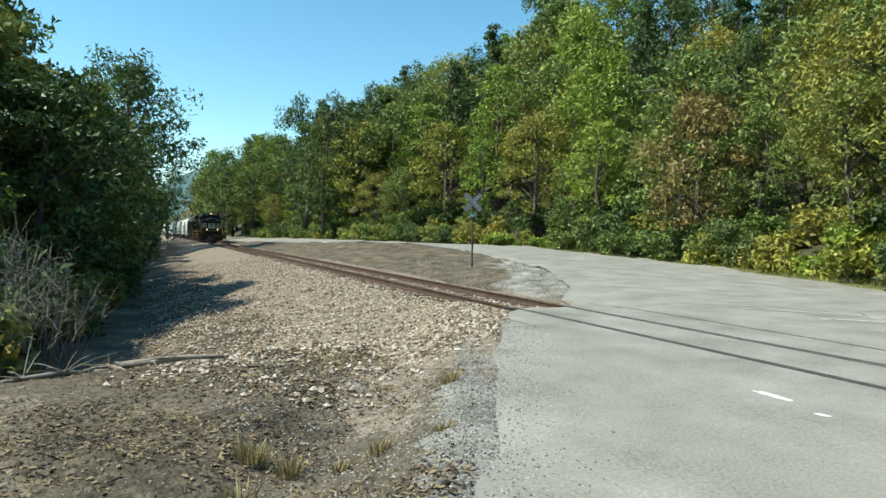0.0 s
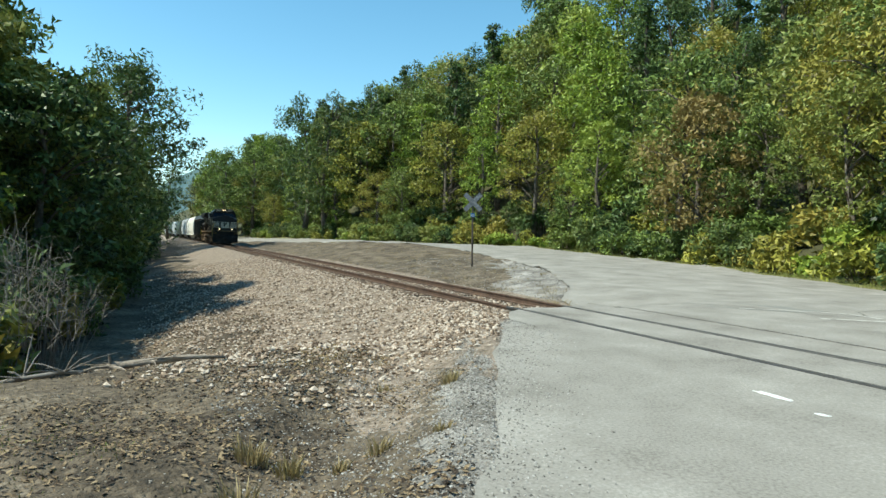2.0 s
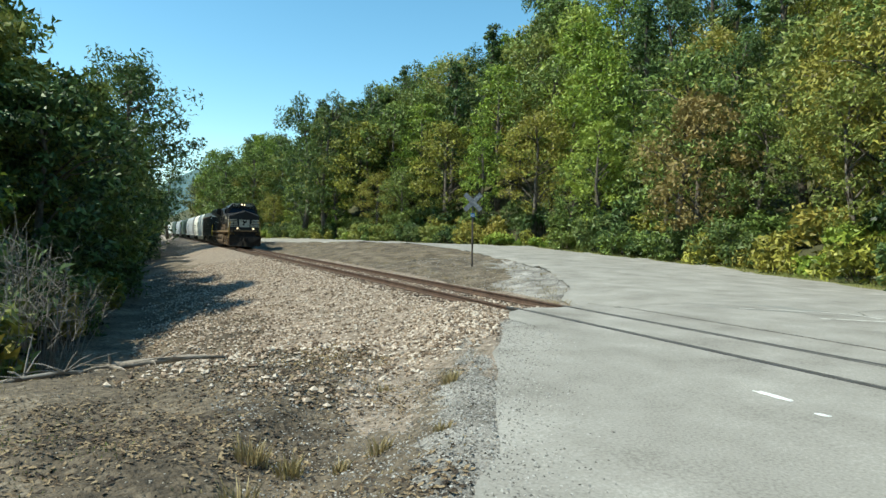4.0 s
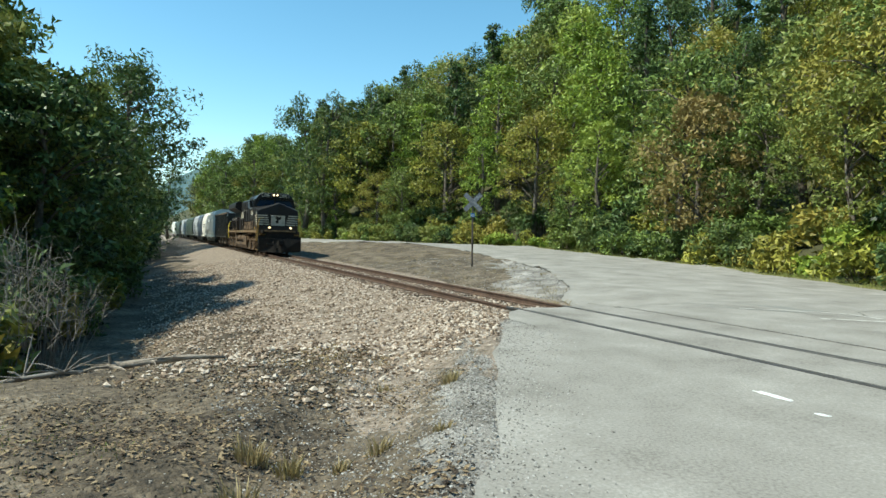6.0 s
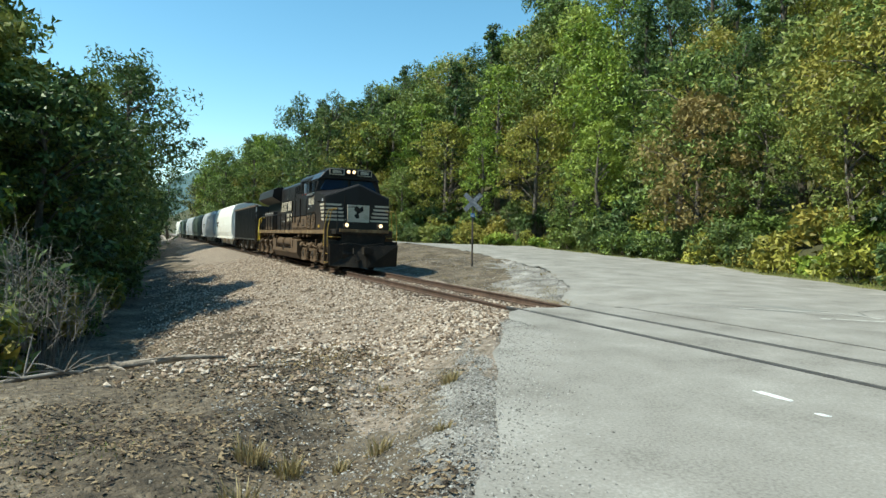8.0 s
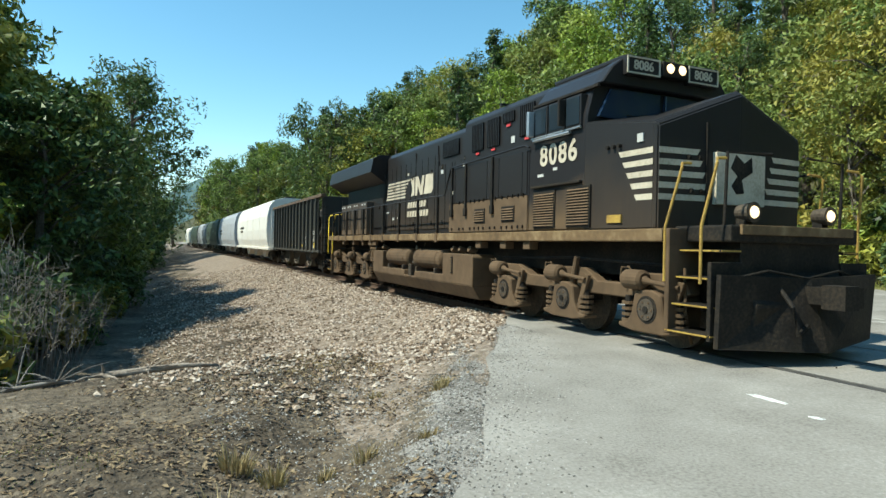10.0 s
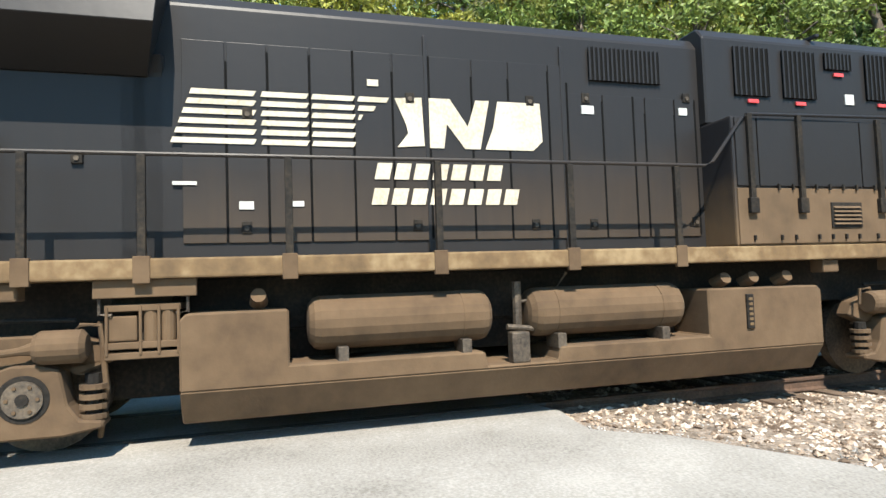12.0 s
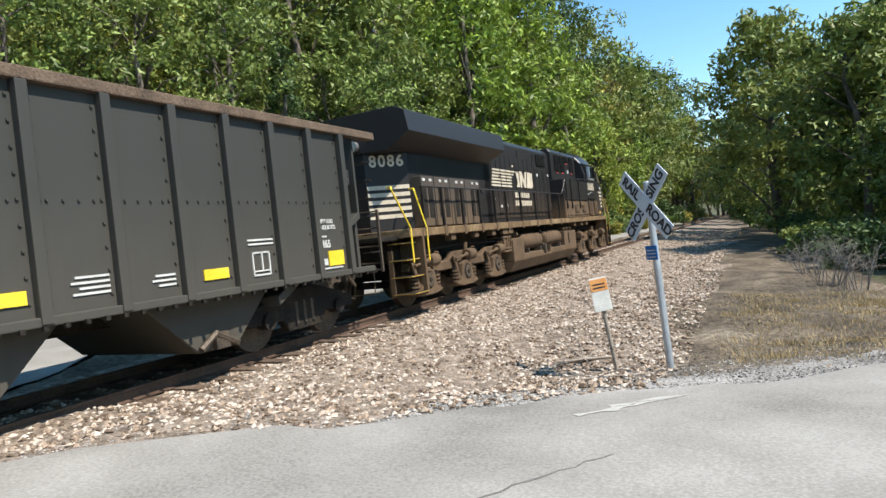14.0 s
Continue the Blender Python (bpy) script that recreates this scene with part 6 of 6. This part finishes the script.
def strip(name, pts, width, material, label, seed, lift=0.004):
    """A wandering line on the road, such as a crack."""
    r = random.Random(seed)
    dense = []
    for (x0, y0), (x1, y1) in zip(pts, pts[1:]):
        n = max(2, int(math.hypot(x1 - x0, y1 - y0) / 0.12))
        dense += [(x0 + (x1 - x0) * i / n, y0 + (y1 - y0) * i / n) for i in range(n)]
    verts, faces = [], []
    for i, (x, y) in enumerate(dense):
        a = dense[max(0, i - 1)]
        b = dense[min(len(dense) - 1, i + 1)]
        dx, dy = b[0] - a[0], b[1] - a[1]
        L = math.hypot(dx, dy) or 1
        w = width * r.uniform(0.3, 1.3)
        o = r.uniform(-0.03, 0.03)
        for s in (-1, 1):
            px, py = x - dy / L * (o + s * w / 2), y + dx / L * (o + s * w / 2)
            verts.append((px, py, road_top(px, py) + lift))
    faces = [(2 * i, 2 * i + 1, 2 * i + 3, 2 * i + 2) for i in range(len(dense) - 1)]
    return tagged(mesh_object(name, verts, faces, material), label, "road crack", kind="structure")


def blob(x, y, rx, ry, turn, seed, n=18, rough=0.25):
    r = random.Random(seed)
    out = []
    for k in range(n):
        a = 2 * math.pi * k / n
        s = 1 + r.uniform(-rough, rough)
        u, v = rx * s * math.cos(a), ry * s * math.sin(a)
        out.append((x + u * math.cos(turn) - v * math.sin(turn), y + u * math.sin(turn) + v * math.cos(turn)))
    return out


flat_patch("paint_mark", blob(-2.3, 4.19, 0.2, 0.05, -1.6, 1), 0.004, M["paint_mark"], "short white paint mark on the asphalt", "paint mark")
flat_patch("paint_mark", blob(-2.49, 3.55, 0.06, 0.03, -1.2, 2), 0.004, M["paint_mark"], "small white paint dot on the asphalt", "paint mark")
for k, (x, y) in enumerate(((-3.55, 1.95), (-3.7, 1.6), (-3.62, 1.75))):
    flat_patch("paint_mark", blob(x, y, 0.22 - 0.06 * k, 0.03, 0.5 + 1.1 * k, 5 + k, 12, 0.5), 0.004 + 0.001 * k, M["pale_wear"], "smeared pale paint scrawl on the asphalt", "paint mark")
strip("road_crack", [(-6.9, -5.6), (-6.3, -4.6), (-6.1, -3.6), (-6.4, -2.6), (-6.2, -1.6)], 0.02, M["crack"], "dark crack across the asphalt", 3)
strip("road_crack", [(-6.1, -3.6), (-5.2, -3.3), (-4.4, -3.1)], 0.015, M["crack"], "dark crack across the asphalt", 4)
strip("road_crack", [(3.2, 13.0), (4.4, 12.0), (5.2, 10.0), (5.6, 9.0), (6.6, 8.6), (7.4, 9.3), (9.5, 9.4)], 0.05, M["crack"], "dark crack around a road patch", 5)
strip("worn_line", [(5.0, 8.6), (6.4, 7.7), (8.5, 7.5), (12.0, 7.3)], 0.25, M["pale_wear"], "pale scraped line on the asphalt", 6, 0.005)
strip("worn_line", [(4.8, 10.5), (6.0, 9.6), (6.6, 9.0), (6.5, 8.1)], 0.16, M["pale_wear"], "pale scraped line on the asphalt", 7, 0.006)
strip("worn_line", [(-6.6, -7.0), (-7.2, -7.6), (-6.3, -6.5)], 0.1, M["pale_wear"], "pale scraped line on the asphalt", 12, 0.006)
flat_patch("road_patch", blob(5.0, 11.2, 2.2, 0.8, -0.9, 8, 22, 0.15), 0.003, M["dark_patch"], "darker asphalt repair on the road", "road patch")
flat_patch("road_patch", blob(-5.3, -1.9, 0.16, 0.1, 0.3, 9), 0.003, M["dark_patch"], "small chipped hole in the asphalt", "road patch")


# ---- dry grass, litter, branches ----
def blades(name, seed, spots, per, tall, spread, material, label, kind="stuff"):
    r = np.random.RandomState(seed)
    verts, faces = [], []
    for x, y, s in spots:
        for _ in range(int(per * s)):
            a, q = r.rand() * 6.283, r.rand() ** 0.7 * spread * s
            px, py = x + math.cos(a) * q, y + math.sin(a) * q
            z = float(height(px, py)) - 0.02
            h = tall * s * (0.4 + 0.8 * r.rand())
            t, w = r.rand() * 6.283, 0.004 + 0.004 * r.rand()
            lx, ly = math.cos(a) * h * r.uniform(0.1, 0.7), math.sin(a) * h * r.uniform(0.1, 0.7)
            o = len(verts)
            cx, cy = math.cos(t) * w, math.sin(t) * w
            verts += [(px - cx, py - cy, z), (px + cx, py + cy, z), (px + lx * 0.4 + cx * 0.8, py + ly * 0.4 + cy * 0.8, z + h * 0.6), (px + lx * 0.4 - cx * 0.8, py + ly * 0.4 - cy * 0.8, z + h * 0.6), (px + lx, py + ly, z + h)]
            faces += [(o, o + 1, o + 2, o + 3), (o + 3, o + 2, o + 4)]
    return tagged(mesh_object(name, verts, faces, material), label, "grass", kind=kind)


TUFTS = [(-7.16, 5.39, 0.8), (-6.89, 5.15, 0.7), (-7.35, 4.5, 0.8), (-7.17, 4.4, 0.7), (-6.5, 4.98, 0.45), (-6.17, 4.94, 0.55), (-5.75, 4.6, 0.4), (-4.95, 6.15, 0.5), (-4.85, 6.3, 0.4), (-5.3, 7.4, 0.4)]
for i, spot in enumerate(TUFTS):
    blades("grass_tuft", 40 + i, [spot], 150, 0.26, 0.17, M["dry_grass"], "tuft of dry straw-coloured grass on the gravel", "")
rg = random.Random(12)
M["straw_blades"] = foliage("straw_blades", (0.3, 0.2, 0.09), (0.5, 0.38, 0.2), (0.4, 0.3, 0.15))
spots = []
for _ in range(330):
    x, y = rg.uniform(-10.5, -4.0), rg.uniform(2.5, 12.0)
    lo, hi = pave_span(x)
    if y > hi + 0.4:
        spots.append((x, y, rg.uniform(0.15, 0.45)))
blades("dead_grass", 61, spots, 45, 0.12, 0.5, M["dry_grass"], "sparse dead grass lying over the soil")
spots = [(rg.uniform(-12.0, -7.4), rg.uniform(-18.5, -10.0), rg.uniform(0.3, 0.8)) for _ in range(330)]
spots = [s for s in spots if s[1] < float(pave_span(s[0])[0]) - 0.3]
spots_b = [(rg.gauss(-5.4, 0.7), rg.gauss(9.6, 0.7), rg.uniform(0.3, 0.6)) for _ in range(200)]
blades("dead_grass", 65, spots_b, 80, 0.1, 0.45, M["straw_blades"], "matted straw-coloured dead grass on the soil")
blades("dead_grass", 62, spots, 60, 0.16, 0.5, M["straw_blades"], "dry brown grass beyond the pavement")
spots = []
for _ in range(420):
    y = rg.uniform(14, 70)
    x = rg.uniform(2.4, float(along(ROAD_NEAR, y)) - 0.2)
    spots.append((x, y, rg.uniform(0.4, 1.0)))
blades("dead_grass", 63, spots, 22, 0.16, 0.6, M["dry_grass"], "dry tan grass between the line and the road")
M["verge_leaf"] = foliage("verge_grass_blades", (0.12, 0.15, 0.03), (0.26, 0.27, 0.08), (0.2, 0.2, 0.06))
spots = []
for _ in range(520):
    y = rg.uniform(6, 70)
    spots.append((float(along(ROAD_FAR, y)) + rg.uniform(0.1, 2.0), y, rg.uniform(0.6, 1.3)))
weeds = [(rg.gauss(-8.8, 0.7), rg.gauss(6.2, 0.5), rg.uniform(0.2, 0.5)) for _ in range(70)]
blades("low_weeds", 66, weeds, 40, 0.1, 0.5, M["verge_leaf"], "thin low green weeds over the soil")
blades("verge_grass", 64, spots, 26, 0.22, 0.6, M["verge_leaf"], "green and yellow grass along the road verge")


def litter(name, seed, count, x0, x1, y0, y1):
    """Fallen leaves and chips lying flat."""
    r = np.random.RandomState(seed)
    x, y = r.uniform(x0, x1, count), r.uniform(y0, y1, count)
    lo, hi = pave_span(x)
    keep = (y > hi + 0.2) | (y < lo - 0.3)
    clump = 1.3 * ripple(x, y, 0.8) + 0.6 * ripple(y, x, 0.19)
    keep &= clump > r.uniform(-0.6, 0.9, count)
    x, y = x[keep], y[keep]
    z = height(x, y)
    n = len(x)
    a, s = r.rand(n) * 6.283, r.uniform(0.01, 0.038, n)
    t = r.uniform(-0.5, 0.5, (n, 2))
    c, d = np.cos(a) * s, np.sin(a) * s
    v = np.stack([np.stack([x - c, y - d, z + 0.012 - t[:, 0] * s], 1), np.stack([x + d * 0.5, y - c * 0.5, z + 0.016 + t[:, 1] * s * 0.5], 1), np.stack([x + c, y + d, z + 0.012 + t[:, 0] * s], 1), np.stack([x - d * 0.5, y + c * 0.5, z + 0.014], 1)], 1).reshape(-1, 3)
    f = (4 * np.arange(n)[:, None] + np.arange(4)[None]).tolist()
    return tagged(mesh_object(name, v.tolist(), f, M["leaf_litter"]), "brown fallen leaves and wood chips on the soil", "leaf litter", kind="stuff")


M["leaf_litter"] = surface("dead_leaves", [(0.03, 0.02, 0.013), (0.09, 0.06, 0.035), (0.17, 0.115, 0.065), (0.26, 0.19, 0.11)], 4, 0.9, 0.1, island=0.6, spread=1)
litter("leaf_litter", 71, 30000, -10.5, -4.2, 2.6, 11.8)
litter("leaf_litter", 72, 6000, -12, -6.5, -18, -8.6)


def branch(name, pts, radii, seed, twigs, material, label):
    """A fallen limb with side twigs, as one mesh."""
    r = np.random.RandomState(seed)
    P = [Vector((x, y, float(height(x, y)) + dz)) for x, y, dz in pts]
    v, f = tube([tuple(p) for p in P], radii, 7)
    limb = tagged(mesh_object(name, v, f, material, True), label, "branch")
    for _ in range(twigs):
        k = r.randint(1, len(P) - 1)
        d = Vector((r.normal(), r.normal(), abs(r.normal()) * 0.5)).normalized() * r.uniform(0.25, 0.8)
        part("twig", tube([tuple(P[k]), tuple(P[k] + d * 0.6), tuple(P[k] + d + Vector((0, 0, -0.05)))], [radii[k] * 0.45, radii[k] * 0.3, 0.004], 5), material, limb)
    return limb


branch("fallen_branch", [(-9.5, 10.6, 0.05), (-8.9, 10.3, 0.1), (-8.55, 10.1, 0.16), (-8.0, 9.9, 0.14), (-7.5, 9.8, 0.1), (-7.0, 9.75, 0.06)], [0.035, 0.05, 0.06, 0.055, 0.04, 0.02], 3, 7, M["dead_wood"], "fallen dead branch lying across the soil")
branch("fallen_branch", [(-10.1, 9.9, 0.06), (-9.6, 10.0, 0.12), (-9.1, 9.9, 0.1), (-8.7, 9.95, 0.05)], [0.025, 0.035, 0.03, 0.012], 5, 14, M["twig"], "pale grey bundle of dead twigs")
branch("fallen_branch", [(-5.0, -10.4, 0.03), (-5.4, -10.7, 0.06), (-5.9, -10.9, 0.04)], [0.02, 0.03, 0.012], 6, 5, M["dead_wood"], "dead stick on the ballast toe")
branch("fallen_branch", [(-5.6, -8.3, 0.02), (-6.1, -8.6, 0.04), (-6.7, -9.0, 0.02)], [0.012, 0.016, 0.008], 7, 6, M["dead_wood"], "thin dead stick beside the pavement")


def bare_shrub(x, y, tall, wide, seed, label):
    """A leafless twiggy shrub."""
    r = np.random.RandomState(seed)
    z = float(height(x, y))
    root = new("bare_shrub")
    root.location = (x, y, z)
    for k in range(20):
        a = r.rand() * 6.283
        q = wide * r.rand() ** 0.6
        h = tall * (0.45 + 0.55 * r.rand())
        base = Vector((0.25 * math.cos(a), 0.25 * math.sin(a), -0.1))
        tip = Vector((q * math.cos(a), q * math.sin(a), h))
        mid = base.lerp(tip, 0.5) + Vector((r.normal() * 0.12, r.normal() * 0.12, 0.15))
        parts = [tube([tuple(base), tuple(mid), tuple(tip)], [0.012, 0.008, 0.003], 4)]
        for _ in range(6):
            t = r.uniform(0.0, 0.95)
            p = mid.lerp(tip, t)
            d = Vector((r.normal(), r.normal(), 0.6 + r.normal() * 0.5)).normalized() * r.uniform(0.2, 0.7)
            parts.append(tube([tuple(p), tuple(p + d * 0.5 + Vector((0, 0, 0.03))), tuple(p + d)], [0.0045, 0.0035, 0.0015], 3))
        v, f = join(parts)
        stem = mesh_object("stem", v, f, M["twig"])
        stem.parent = root
    return tagged(root, label, "shrub")


for k, (x, y, h, w) in enumerate(((-10.4, 11.9, 2.8, 1.1), (-10.0, 13.2, 3.2, 1.1), (-10.9, 11.0, 2.6, 1.0), (-10.2, 15.0, 3.3, 1.2), (-10.7, 13.8, 3.6, 1.2), (-9.9, 16.5, 2.0, 0.9), (-9.8, 20, 1.8, 0.9))):
    bare_shrub(x, y, h, w, 80 + k, "leafless grey twiggy shrub at the ditch")
for k, (x, y, h, w) in enumerate(((-9.6, -20.0, 1.3, 0.8), (-10.1, -19.2, 1.1, 0.7), (-9.4, -22.5, 1.0, 0.7))):
    bare_shrub(x, y, h, w, 90 + k, "dry grey twiggy shrub at the wood's edge")

# ---- what moves ----
RUN = [(0.0, 101.8), (1.0, 92.4), (2.0, 83.0), (3.0, 73.7), (4.0, 64.2), (5.5, 50.0), (6.0, 45.1), (6.5, 40.1), (7.0, 35.1), (7.5, 30.0), (8.5, 19.85), (9.8, 7.04), (10.0, 5.02), (10.5, 0.0), (11.0, -4.92), (11.5, -9.91), (12.0, -14.57), (12.2, -16.48), (12.5, -19.29), (13.0, -23.93), (13.5, -28.5), (14.0, -32.98)]


def on_line(s):
    """Pose on the line at the distance s along it."""
    return pose(float(track_x(s)), s, 0, 0, 0, math.degrees(0.000215 * s))


def motions():
    for ob, middle in TRAIN:
        walk(ob, [(t, on_line(s + middle)) for t, s in RUN])


motions()
